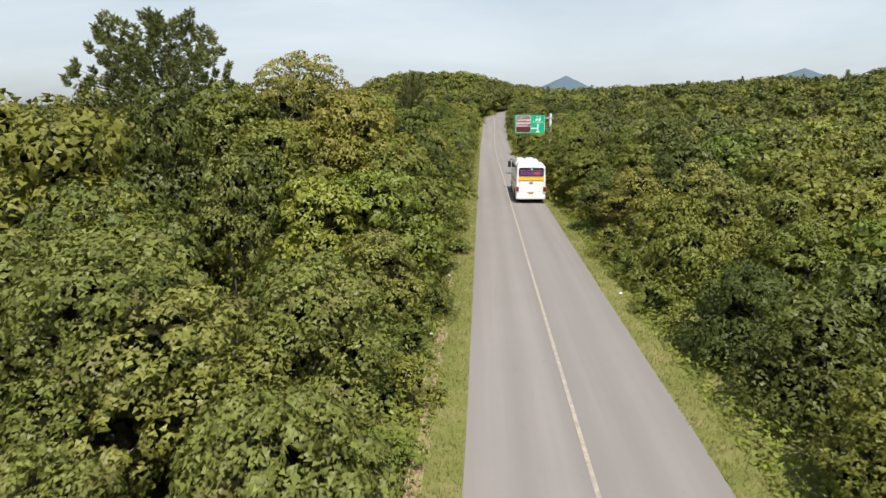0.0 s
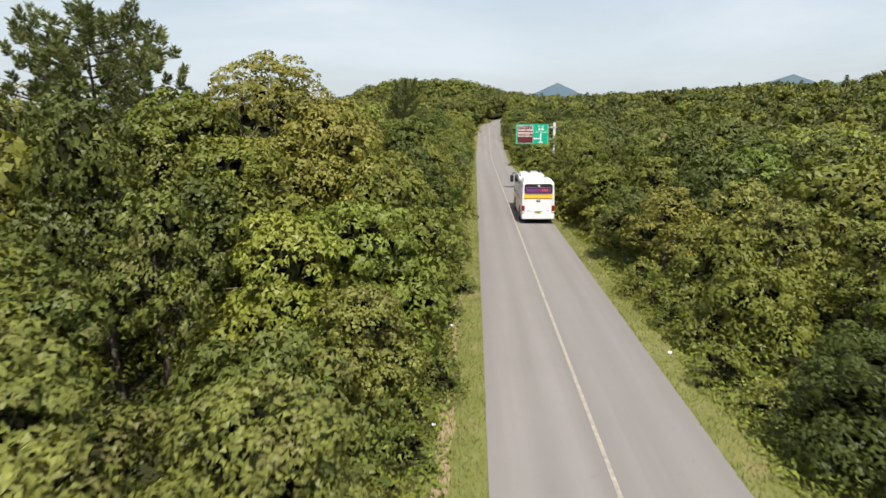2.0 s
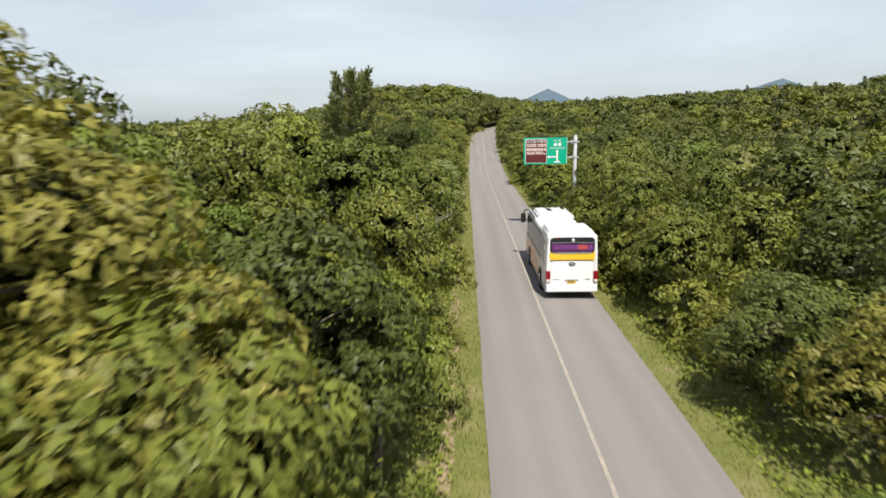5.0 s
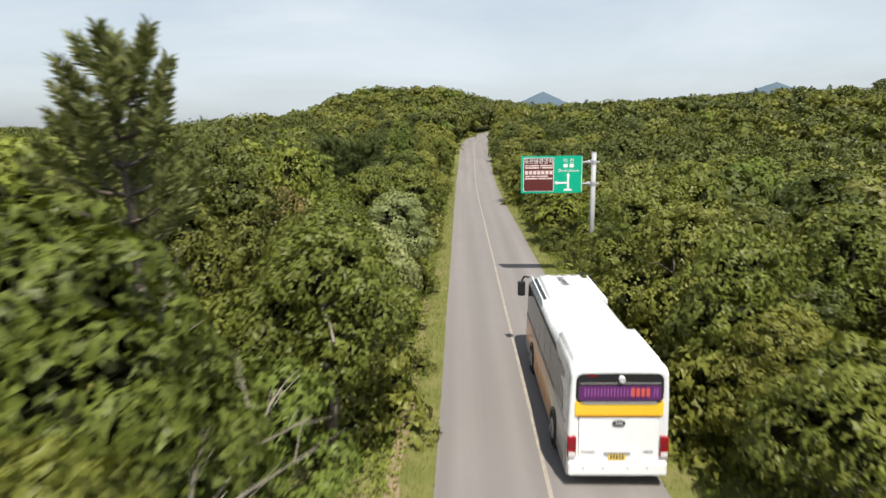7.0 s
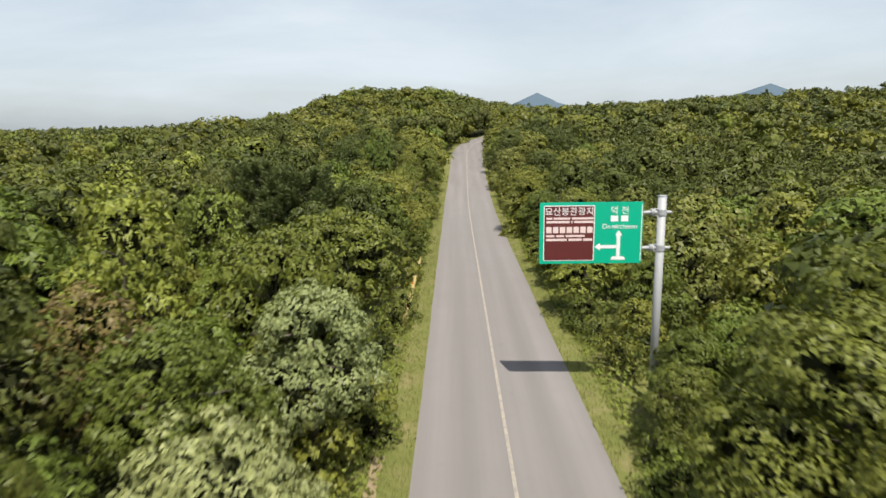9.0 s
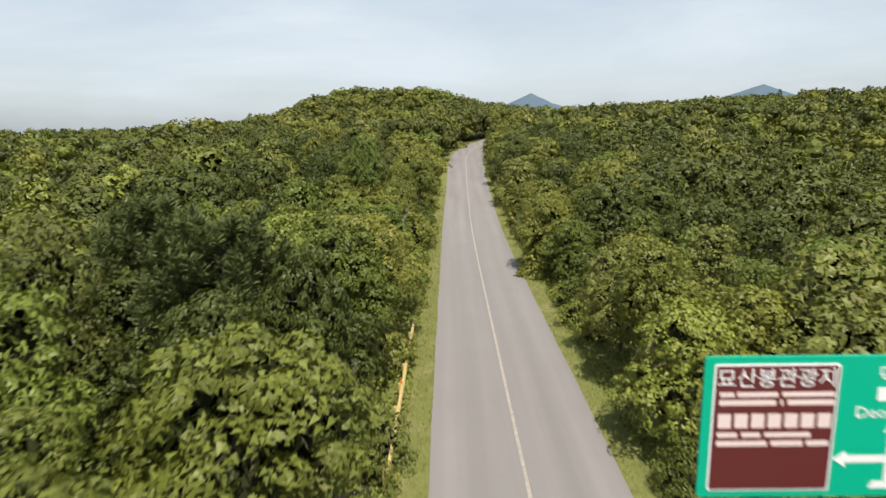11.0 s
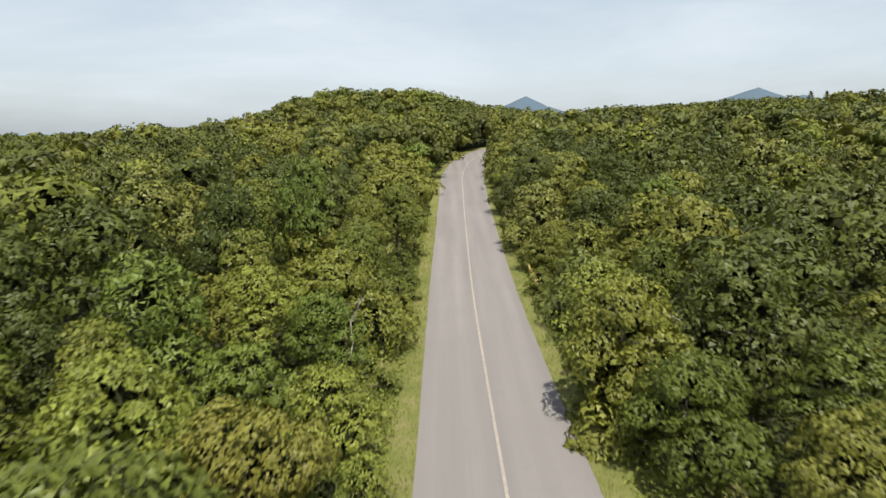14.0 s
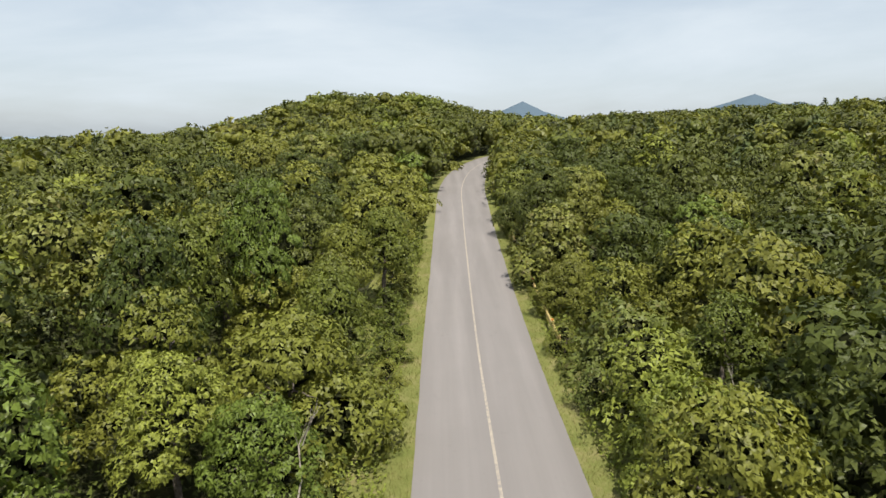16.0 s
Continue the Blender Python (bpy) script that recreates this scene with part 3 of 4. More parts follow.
def zone_kind(x, y):
    """Which kind grows here: stands of one kind, as along the real road."""
    if x < -3 and y < 24:
        return "vine" if random.random() < 0.85 else "broad"
    if -14 < x < -3 and 36 <= y < 54 and random.random() < 0.75:
        return "bright"
    if x < -3 and 60 < y < 80 and random.random() < 0.3:
        return "bright"
    if x > 3 and 84 < y < 101:
        return random.choice(("bright", "broad", "vine"))
    if -14 < x < -3 and 96 < y < 104:
        return "broad"
    if x < -3 and 80 < y < 88:
        return "dark"
    if x < -3 and 88 <= y < 104:
        return random.choice(("fine", "broad", "bright", "dark", "broad"))
    if -13 < x < -3 and 104 < y < 121:
        return "bright" if random.random() < 0.75 else "broad"
    if x < -3 and 24 <= y < 36 and random.random() < 0.35:
        return "olive"
    if 3 < x < 9 and 114 < y < 122:
        return "bright"
    if x > 12 and y > 95 and random.random() < 0.6:
        return "dark"
    if x < -3 and 44 < y < 62:
        return random.choice(("bright", "fine", "broad", "vine", "olive"))
    if x < -12 and y > 110 and random.random() < 0.45:
        return "dark"
    if abs(x) > 11 and random.random() < (0.3 if x < 0 else 0.35):
        return "dark"
    if random.random() < (0.3 if -15 < x < -7 and 63 < y < 74 else 0.012):
        return "russet"
    v = noise.noise((x * 0.09, y * 0.09, 2.0)) + random.uniform(-0.35, 0.35)
    if v < -0.32:
        return "olive" if random.random() < 0.35 else "vine"
    if v < -0.05:
        return "broad" if x < 0 and 36 < y < 78 else "dark"
    if v < 0.25:
        return "broad"
    return "fine" if v < 0.4 else "bright"


def put(x, y, proto, size, top, label):
    tall = max(size * random.uniform(0.9, 1.15), top / 6.6)
    ob = copy_thing(proto, pose(x, y, top - 5.0 * tall, random.uniform(-4, 4), random.uniform(-4, 4), random.uniform(0, 360)))
    ob.scale = (size, size * random.uniform(0.88, 1.12), tall)
    return tagged(ob, label, "tree", "trees of the roadside wood")


# Single trees set by hand first: pines that stand above the wood, the tall olive crown, the big shade tree.
for x, y, top, spread in ((-19.6, 33.6, 12.7, 5.6), (-8.0, 50.4, 10.5, 1.75), (-9.2, 86.5, 7.4, 3.1), (-12.4, 89.5, 7.6, 3.2)):
    foot = land(x, y) - 0.15
    p = pine_tree(top - foot, spread, 18 if spread > 3 else 7, 0.34 if spread > 3 else 0.26, 0.36 if spread > 3 else 0.7)
    p.matrix_world = pose(x, y, foot, 0, 0, random.uniform(0, 360))
    tagged(p, "tall dark green pine above the broadleaf wood", "pine tree", "pines above the wood")
    free(x, y, 2.2)
for x, y, kind, size, top in ((-8.9, 31.4, "olive", 1.3, 8.8), (-14.8, 30.4, "broad", 1.4, 9.4), (-11.4, 28.8, "broad", 1.3, 7.6), (-6.9, 30.6, "broad", 1.25, 6.9), (-6.6, 26.4, "bright", 1.2, 5.8), (-6.6, 35.4, "dark", 1.1, 6.9), (-9.2, 24.6, "bright", 1.2, 5.6),
                              (5.0, 112.0, "broad", 1.15, 5.6), (-5.7, 93.2, "fine", 1.1, 6.8), (5.4, 155.5, "dark", 1.0, 6.6), (-7.4, 46.9, "broad", 1.1, 8.3), (-10.6, 45.4, "fine", 1.2, 8.8), (5.7, 73.4, "broad", 0.62, 3.5), (4.95, 72.0, "fine", 0.5, 2.8), (7.5, 73.9, "bright", 0.75, 3.7), (-10.6, 51.6, "bright", 1.15, 8.9), (-6.7, 103.4, "olive", 1.0, 4.6), (8.8, 103.8, "olive", 1.1, 4.1), (-10.2, 127.8, "bright", 0.85, 9.4), (-5.5, 70.4, "pale", 0.85, 5.8), (-5.7, 64.2, "pale", 0.9, 5.2), (5.6, 51.5, "broad", 1.0, 4.9), (5.6, 61.5, "fine", 1.1, 6.2), (-5.9, 58.4, "broad", 1.0, 6.6), (5.8, 57.4, "broad", 1.15, 6.1),
                              (5.7, 65.6, "fine", 1.1, 6.5), (7.6, 67.8, "broad", 1.0, 7.4), (-6.8, 73.0, "broad", 1.05, 6.9), (-5.8, 44.2, "fine", 1.0, 6.6),
                              (6.3, 148.5, "dark", 1.1, 8.8)):
    free(x, y, 2.6)
    put(x, y, random.choice(CLOSE[kind]), size, top, LABEL[kind])
    if top > 5.4:
        wood.append((x + random.uniform(-1, 1), y + random.uniform(-1.5, 0), "broad", size, top * 0.55))

big = broad_tree("olive", 3.9, 9.6, 0.135, 0.78, 430, 90, 0.56, lobes=15, base=0.16, flat=0.4)
big.matrix_world = pose(-11.8, 32.2, 1.0, 0, 0, 40)
tagged(big, "large olive-green tree with a broad domed crown", "tree", "trees of the roadside wood")
for dx, dy, r in ((0, 0, 4.4), (-1.8, 1.0, 3.4), (1.8, -1.0, 3.4)):
    cells.setdefault((int((-11.8 + dx) // 6), int((32.2 + dy) // 6)), []).append((-11.8 + dx, 32.2 + dy, r))

made = 30
for tries in range(26000):
    y, x = random.uniform(3, 190), random.uniform(-46, 46)
    d = off_road(x, y)
    size = random.choice((0.72, 0.85, 0.95, 1.05, 1.2, 1.35)) * random.uniform(0.92, 1.08)
    edge = 1.35 * size
    if (d < 0 and d > -4.0 - edge) or (d >= 0 and d < 4.1 + edge):
        continue
    if near_road(x, y, 4.0 + edge):
        continue
    if d > 0 and 70 < y < 80 and d < 8.5:
        continue
    if abs(x - 5.35) < 2.2 and 74 < y < 78:
        continue
    if abs(x) > 0.78 * y + 16 and random.random() < 0.6:
        continue
    inner = abs(x + 2) < 13 and y < 138
    if not free(x, y, (3.75 if inner else 4.75) * size):
        continue
    kind = zone_kind(x, y)
    top = canopy(x, y) * random.uniform(0.78, 1.06) * (0.9 + 0.1 * size)
    if inner and made < 300:
        made += 1
        put(x, y, random.choice(CLOSE[kind]) if abs(x + 2) < 8.2 else NEAR[kind], size, top, LABEL[kind])
    else:
        wood.append((x, y, kind, size * 1.4, top))


# Younger trees fill the gaps between the crowns.
for tries in range(5000):
    y, x = random.uniform(3, 140), random.uniform(-20, 20)
    d, size = off_road(x, y), random.uniform(0.55, 0.8)
    if abs(d) < 5.3 or (0 < d < 8.5 and 70 < y < 80) or not free(x, y, 3.0 * size):
        continue
    wood.append((x, y, zone_kind(x, y), size, canopy(x, y) * random.uniform(0.55, 0.8)))

# Shrubs that close the wood towards the verges.
for tries in range(1500):
    y = random.uniform(4, 150)
    side = random.choice((-1, 1))
    d = side * random.uniform(4.2, 5.5)
    if (side > 0 and 73.5 < y < 78) or not free(d, y, 1.5):
        continue
    size = random.uniform(0.34, 0.56)
    ob = copy_thing(random.choice(SHRUB), pose(road_x(y) + d, y, spline(ROAD_Z, y) - 0.75 - size * 0.4, 0, 0, random.uniform(0, 360)))
    ob.name, ob.scale = "shrub", (size, size, size * random.uniform(0.75, 1.15))
    tagged(ob, "leafy green shrub at the edge of the verge", "shrub", "shrubs along the verges")


for x, y, size, top in ((-11.6, 15.4, 1.15, 5.2), (-9.2, 12.4, 1.0, 4.5), (-14.2, 18.6, 1.2, 6.0)):
    put(x, y, CLOSE["vine"][0], size, top, LABEL["vine"])


def joined_wood(trees, shapes):
    """One object for the trees that nobody could count: crowns of the given patterns, set side by side."""
    blocks = {}
    for x, y, kind, size, top in trees:
        foot = land(x, y) - 0.15
        pts, nor, (cv, cn, ct) = shapes[kind][random.randrange(len(shapes[kind]))]
        a = random.uniform(0, 6.3)
        c, s = math.cos(a), math.sin(a)
        turn = np.array([[c, -s, 0], [s, c, 0], [0, 0, 1]])
        tall = max(min(size, 1.5), (top - foot) / 6.5)
        grow = np.array([size, size, tall])
        foot = top - 5.0 * tall
        blocks.setdefault(kind, []).append(((pts * grow) @ turn.T + np.array([x, y, foot]), nor @ turn.T,
                                                (cv * grow) @ turn.T + np.array([x, y, foot]), cn @ turn.T, ct, np.full(len(pts), size)))
    return blocks


def wood_object(name, label, blocks, grow, mats, inside=None):
    for kind, group in blocks.items():
        leaf, wide, lobes, flat = SHAPE[kind]
        starts = np.cumsum([0] + [len(g[2]) for g in group])
        core = (np.concatenate([g[2] for g in group]), np.concatenate([g[3] for g in group]), np.concatenate([g[4] + k for g, k in zip(group, starts)]))
        me = leaves_mesh(name, np.concatenate([g[0] for g in group]), np.concatenate([g[1] for g in group]), leaf * grow * np.concatenate([g[5] for g in group]), wide * 1.1, mats[kind], 0.36, core=core, core_mat=inside or mats[kind])
        tagged(new(name, me), label, "woodland", kind="stuff")


def with_core(points, shape):
    pts, nor, lob = points
    return pts, nor, core_of(lob, shape, 0.74) if shape else sprays_of(lob, 110, 0.72, 0.8)


shapes = {k: [with_core(crown_points(2.2, 5.0, 0.6, 7, 82, 42, 0.5, SHAPE[k][3], 0.2), None) for _ in range(3)] for k in KINDS}
beside = [k for k in wood if abs(k[0] + 2) < 22]
wood_object("roadside_wood", "dense mixed green woodland behind the roadside trees", joined_wood(beside, shapes), 1.25, LEAF, SHADED_INSIDE)
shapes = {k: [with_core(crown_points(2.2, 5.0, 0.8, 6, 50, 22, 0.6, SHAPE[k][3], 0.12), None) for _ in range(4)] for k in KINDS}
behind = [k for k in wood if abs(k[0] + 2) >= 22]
wood_object("inner_wood", "dense mixed green woodland deeper in from the road", joined_wood(behind, shapes), 1.75, LEAF, SHADED_INSIDE)

far = []
for tries in range(16000):
    y = random.uniform(8, 440)
    x = random.uniform(-1, 1) * (70 + y * 0.75)
    if (abs(x) < 45 and y < 191) or near_road(x, y, 5.6) or math.hypot(x, y - 120) > 470:
        continue
    grow = 1 if y < 250 else 1.25
    if not free(x, y, 5.8 * grow):
        continue
    odds = (6, 7, 0.5, 0.8, 0, 4, 0.02, 0) if x > 0 else (6, 4, 1.2, 1, 0.3, 4, 0.02, 0)
    far.append((x, y, random.choices(KINDS, odds)[0], random.uniform(1.3, 2.2) * grow, land(x, y) + random.uniform(4.2, 7.4)))
for y in range(176, 250, 3):
    slope = (road_x(y + 1) - road_x(y - 1)) / 2
    for out in (4.9, 7.6, 11.0):
        x, yy = road_x(y) - out / math.hypot(1, slope), y + out * slope / math.hypot(1, slope)
        far.append((x, yy, random.choice(("dark", "broad", "fine")), random.uniform(1.2, 1.5), land(x, yy) + random.uniform(5.5, 7.5)))
for y in range(164, 214, 3):
    for out in (5.6, 8.4):
        slope = (road_x(y + 1) - road_x(y - 1)) / 2
        x, yy = road_x(y) + out / math.hypot(1, slope), y - out * slope / math.hypot(1, slope)
        far.append((x, yy, random.choice(("dark", "broad", "fine")), random.uniform(1.0, 1.3), land(x, yy) + random.uniform(4.5, 6.5)))
shapes = {k: [with_core(crown_points(2.2, 5.0, 1.4, 4, 26, 6, 0.64, 0.4, 0.1), COARSE) for _ in range(4)] for k in KINDS}
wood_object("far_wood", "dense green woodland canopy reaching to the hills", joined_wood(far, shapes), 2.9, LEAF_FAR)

# Pines that break the skyline far off: narrow ragged tops with tiers of short boughs.
spikes_p, spikes_n = [], []
stands = [(random.uniform(-210, -45), random.uniform(150, 330)) for _ in range(70)] + [(random.uniform(22, 210), random.uniform(170, 340)) for _ in range(80)]
for x, y in stands:
    if near_road(x, y, 8):
        continue
    z, h, broad = land(x, y), random.uniform(5.6, 8.2), random.uniform(1.7, 3.2)
    for tier in range(9):
        t = 0.45 + 0.55 * tier / 8
        for k in range(6):
            a = random.uniform(0, 6.3)
            for u in (0.4, 0.75, 1.0):
                r = (1.08 - t) * broad * 1.7 * u * random.uniform(0.7, 1.15)
                spikes_p.append((x + r * math.cos(a), y + r * math.sin(a), z + h * t + r * 0.15))
                spikes_n.append((math.cos(a) * 0.5, math.sin(a) * 0.5, 0.8))
tagged(new("far_pines", leaves_mesh("far_pines", np.array(spikes_p), np.array(spikes_n), 0.8, 0.5, LEAF["needle"], 0.5)),
       "scattered dark pines along the far treeline", "pine wood", kind="stuff")
for group in CLOSE.values():
    for p in group:
        stow(p)
for p in (*NEAR.values(), *SHRUB):
    stow(p)


# ---- weeds and grass along the road ----
def weeds():
    n = 40000
    y = rng.uniform(4, 175, n)
    side = np.where(rng.uniform(0, 1, n) < 0.5, -1, 1)
    d = side * (3.75 + np.abs(rng.normal(0, 0.9, n)))
    keep = np.abs(d) < 8.5
    y, d = y[keep], d[keep]
    pts = []
    for yy, dd in zip(y, d):
        x = road_x(yy) + dd
        lift = 0.15 + smooth(3.7, 5.6, abs(dd)) * (1.0 + 0.8 * noise.noise((x * 0.5, yy * 0.5, 1.0)))
        pts.append((x, yy, spline(ROAD_Z, yy) - 0.1 + random.random() * lift))
    pts = np.array(pts)
    nor = np.tile([0, 0, 1.0], (len(pts), 1))
    tagged(new("weeds", leaves_mesh("weeds", pts, nor, 0.15, 0.6, LEAF["bright"], 0.6)), "rank green weeds between verge and trees", "weeds", kind="stuff")
    n = 40000
    y = 4 + 150 * rng.uniform(0, 1, n) ** 1.4
    side = np.where(rng.uniform(0, 1, n) < 0.5, -1, 1)
    d = side * rng.uniform(2.88, 4.3, n)
    pts = np.array([(road_x(yy) + dd, yy, spline(ROAD_Z, yy) + 0.02) for yy, dd in zip(y, d)])
    nor = rng.normal(0, 1, (n, 3)) * np.array([1, 1, 0.25])
    tagged(new("verge_grass", leaves_mesh("verge_grass", pts, nor, 0.14, 0.14, LEAF["grass"], 0.2, -2.5)), "short dry yellow-green grass on the verges", "grass", kind="stuff")


def understorey():
    """Low growth that fills the dark gaps under the crowns."""
    pts = []
    for tries in range(80000):
        x, y = random.uniform(-16, 15), random.uniform(3, 140)
        d = off_road(x, y)
        if -4.9 < d < 5.0:
            continue
        h = 1.4 + 0.9 * noise.noise((x * 0.4, y * 0.4, 6.0))
        if d > 0 and 69 < y < 81:
            h *= 1.5
        pts.append((x, y, land(x, y) + h * (0.35 + 0.65 * random.random())))
    nor = np.tile([0, 0, 1.0], (len(pts), 1))
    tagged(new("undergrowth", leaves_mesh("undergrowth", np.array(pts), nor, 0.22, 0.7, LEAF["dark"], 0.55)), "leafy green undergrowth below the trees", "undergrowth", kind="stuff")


weeds()
understorey()



# ---- building blocks for made things ----
def part(name, bm, mat, parent=None, label="", smooth_faces=False):
    """Links a bmesh as one object, as a part of its parent."""
    me = bpy.data.meshes.new(name)
    bm.to_mesh(me)
    bm.free()
    for m in (mat if isinstance(mat, list) else [mat]):
        me.materials.append(m)
    if smooth_faces:
        me.polygons.foreach_set("use_smooth", [True] * len(me.polygons))
    ob = new(name, me)
    ob.parent = parent
    if label:
        ob["label"] = label
    return ob


def box(x0, x1, y0, y1, z0, z1, bevel=0.0, seg=2):
    bm = bmesh.new()
    bmesh.ops.create_cube(bm, size=1)
    bmesh.ops.transform(bm, matrix=Matrix.LocRotScale(((x0 + x1) / 2, (y0 + y1) / 2, (z0 + z1) / 2), None, (x1 - x0, y1 - y0, z1 - z0)), verts=bm.verts)
    if bevel:
        bmesh.ops.bevel(bm, geom=bm.edges[:], offset=bevel, segments=seg, affect="EDGES", profile=0.5)
    return bm


def rod(a, b, r, sides=12, r2=None):
    bm = bmesh.new()
    a, b = Vector(a), Vector(b)
    bmesh.ops.create_cone(bm, cap_ends=True, segments=sides, radius1=r, radius2=r if r2 is None else r2, depth=(b - a).length)
    m = (b - a).to_track_quat("Z", "Y").to_matrix().to_4x4()
    bmesh.ops.transform(bm, matrix=Matrix.Translation((a + b) / 2) @ m, verts=bm.verts)
    return bm


def outline_plate(points, axis, at, thick, bevel=0.0):
    """A plate with the given outline (pairs), lying across an axis, its face at the given place."""
    bm = bmesh.new()
    def place(p, d):
        return {"y": (p[0], at + d, p[1]), "x": (at + d, p[0], p[1]), "z": (p[0], p[1], at + d)}[axis]
    low = [bm.verts.new(place(p, 0)) for p in points]
    high = [bm.verts.new(place(p, thick)) for p in points]
    bm.faces.new(low)
    bm.faces.new(high[::-1])
    n = len(points)
    for i in range(n):
        bm.faces.new((low[i], high[i], high[(i + 1) % n], low[(i + 1) % n]))
    bmesh.ops.recalc_face_normals(bm, faces=bm.faces)
    if bevel:
        bmesh.ops.bevel(bm, geom=bm.edges[:], offset=bevel, segments=1, affect="EDGES")
    return bm


def rounded(x0, x1, z0, z1, r, k=4):
    pts = []
    for cx, cz, a0 in ((x1 - r, z1 - r, 0), (x0 + r, z1 - r, 90), (x0 + r, z0 + r, 180), (x1 - r, z0 + r, 270)):
        for i in range(k + 1):
            a = radians(a0 + 90 * i / k)
            pts.append((cx + r * math.cos(a), cz + r * math.sin(a)))
    return pts


def oval(cx, cz, rx, rz, n=20):
    return [(cx + rx * math.cos(2 * math.pi * i / n), cz + rz * math.sin(2 * math.pi * i / n)) for i in range(n)]


WHITE = plain("white_coach_paint", (0.85, 0.86, 0.87), 0.28, 0.5, 0, 0.05, 1.2, 0.4)
YELLOW = plain("yellow_coach_paint", (0.9, 0.58, 0.04), 0.3, 0.5, 0, 0.08, 2, 0.4)
BLACK = plain("black_plastic", (0.018, 0.018, 0.02), 0.45, 0.4)
RUBBER = plain("tyre_rubber", (0.022, 0.022, 0.022), 0.85, 0.2)
CHROME = plain("chrome", (0.7, 0.7, 0.7), 0.15, 0.5, 1.0)
RED = plain("red_lamp_lens", (0.27, 0.006, 0.014), 0.15, 0.5)
CLEAR = plain("clear_lamp_lens", (0.7, 0.68, 0.68), 0.12, 0.5)
PURPLE = plain("purple_curtain", (0.13, 0.035, 0.15), 0.8, 0.2, 0, 0.3)
LED = plain("red_display_bars", (0.6, 0.1, 0.08), 0.6, 0.3)
GREY_TRIM = plain("grey_trim", (0.3, 0.29, 0.29), 0.5, 0.4)
PLATE = plain("yellow_plate", (0.85, 0.6, 0.12), 0.5, 0.4)
DARK_BAR = plain("dark_bars", (0.06, 0.06, 0.06), 0.6, 0.3)
CURTAIN = plain("grey_curtain", (0.34, 0.34, 0.32), 0.9, 0.1, 0, 0.25, 3)
SIGN_GREEN = plain("sign_green", (0.0, 0.4, 0.235), 0.45, 0.4, 0, 0.06)
SIGN_BROWN = plain("sign_brown", (0.115, 0.022, 0.02), 0.5, 0.4, 0, 0.1)
SIGN_WHITE = plain("sign_white", (0.8, 0.8, 0.78), 0.5, 0.4, 0, 0.05)
SIGN_PINK = plain("sign_faded_white", (0.74, 0.6, 0.56), 0.5, 0.4, 0, 0.05)
STEEL = plain("galvanised_steel", (0.46, 0.47, 0.475), 0.6, 0.4, 0.1, 0.25, 5)
RAIL = plain("yellow_rail_paint", (0.74, 0.56, 0.22), 0.55, 0.3, 0, 0.35, 4)
PALE = plain("bleached_wood", (0.36, 0.32, 0.26), 0.85, 0.2, 0, 0.4, 9)


def glass(name, colour):
    m, n, l, b = material(name, 0.06, 0.6)
    b.inputs["Base Color"].default_value = (*colour, 1)
    b.inputs["Transmission Weight"].default_value = 0.75
    b.inputs["IOR"].default_value = 1.2
    return m


TINT = glass("tinted_glass", (0.16, 0.17, 0.18))
REAR_TINT = glass("dark_tinted_glass", (0.2, 0.13, 0.19))


def livery():
    """Side panels: orange ahead, running out into silver-white towards the tail."""
    m, n, l, b = material("orange_livery", 0.3, 0.5)
    b.inputs["Coat Weight"].default_value = 0.4
    pos = n.new("ShaderNodeTexCoord").outputs["Object"]
    wav = noise_node(n, l, 1.1, 3, 0.5, pos)
    sep = n.new("ShaderNodeSeparateXYZ")
    l.new(pos, sep.inputs["Vector"])
    add = n.new("ShaderNodeMath")
    add.operation = "MULTIPLY_ADD"
    add.inputs[1].default_value = 1.2
    l.new(wav.outputs["Fac"], add.inputs[0])
    l.new(sep.outputs["Y"], add.inputs[2])
    tilt = n.new("ShaderNodeMath")
    tilt.operation = "MULTIPLY_ADD"
    tilt.inputs[1].default_value = -0.9
    l.new(sep.outputs["Z"], tilt.inputs[0])
    l.new(add.outputs["Value"], tilt.inputs[2])
    k = n.new("ShaderNodeMapRange")
    k.inputs["From Min"].default_value, k.inputs["From Max"].default_value = 1.2, 5.5
    l.new(tilt.outputs["Value"], k.inputs["Value"])
    r = ramp(n, [(0.0, (0.55, 0.55, 0.54)), (0.25, (0.6, 0.5, 0.25)), (0.5, (0.68, 0.3, 0.05)), (1.0, (0.7, 0.27, 0.04))])
    l.new(k.outputs["Result"], r.inputs["Fac"])
    l.new(r.outputs["Color"], b.inputs["Base Color"])
    return m


LIVERY = livery()


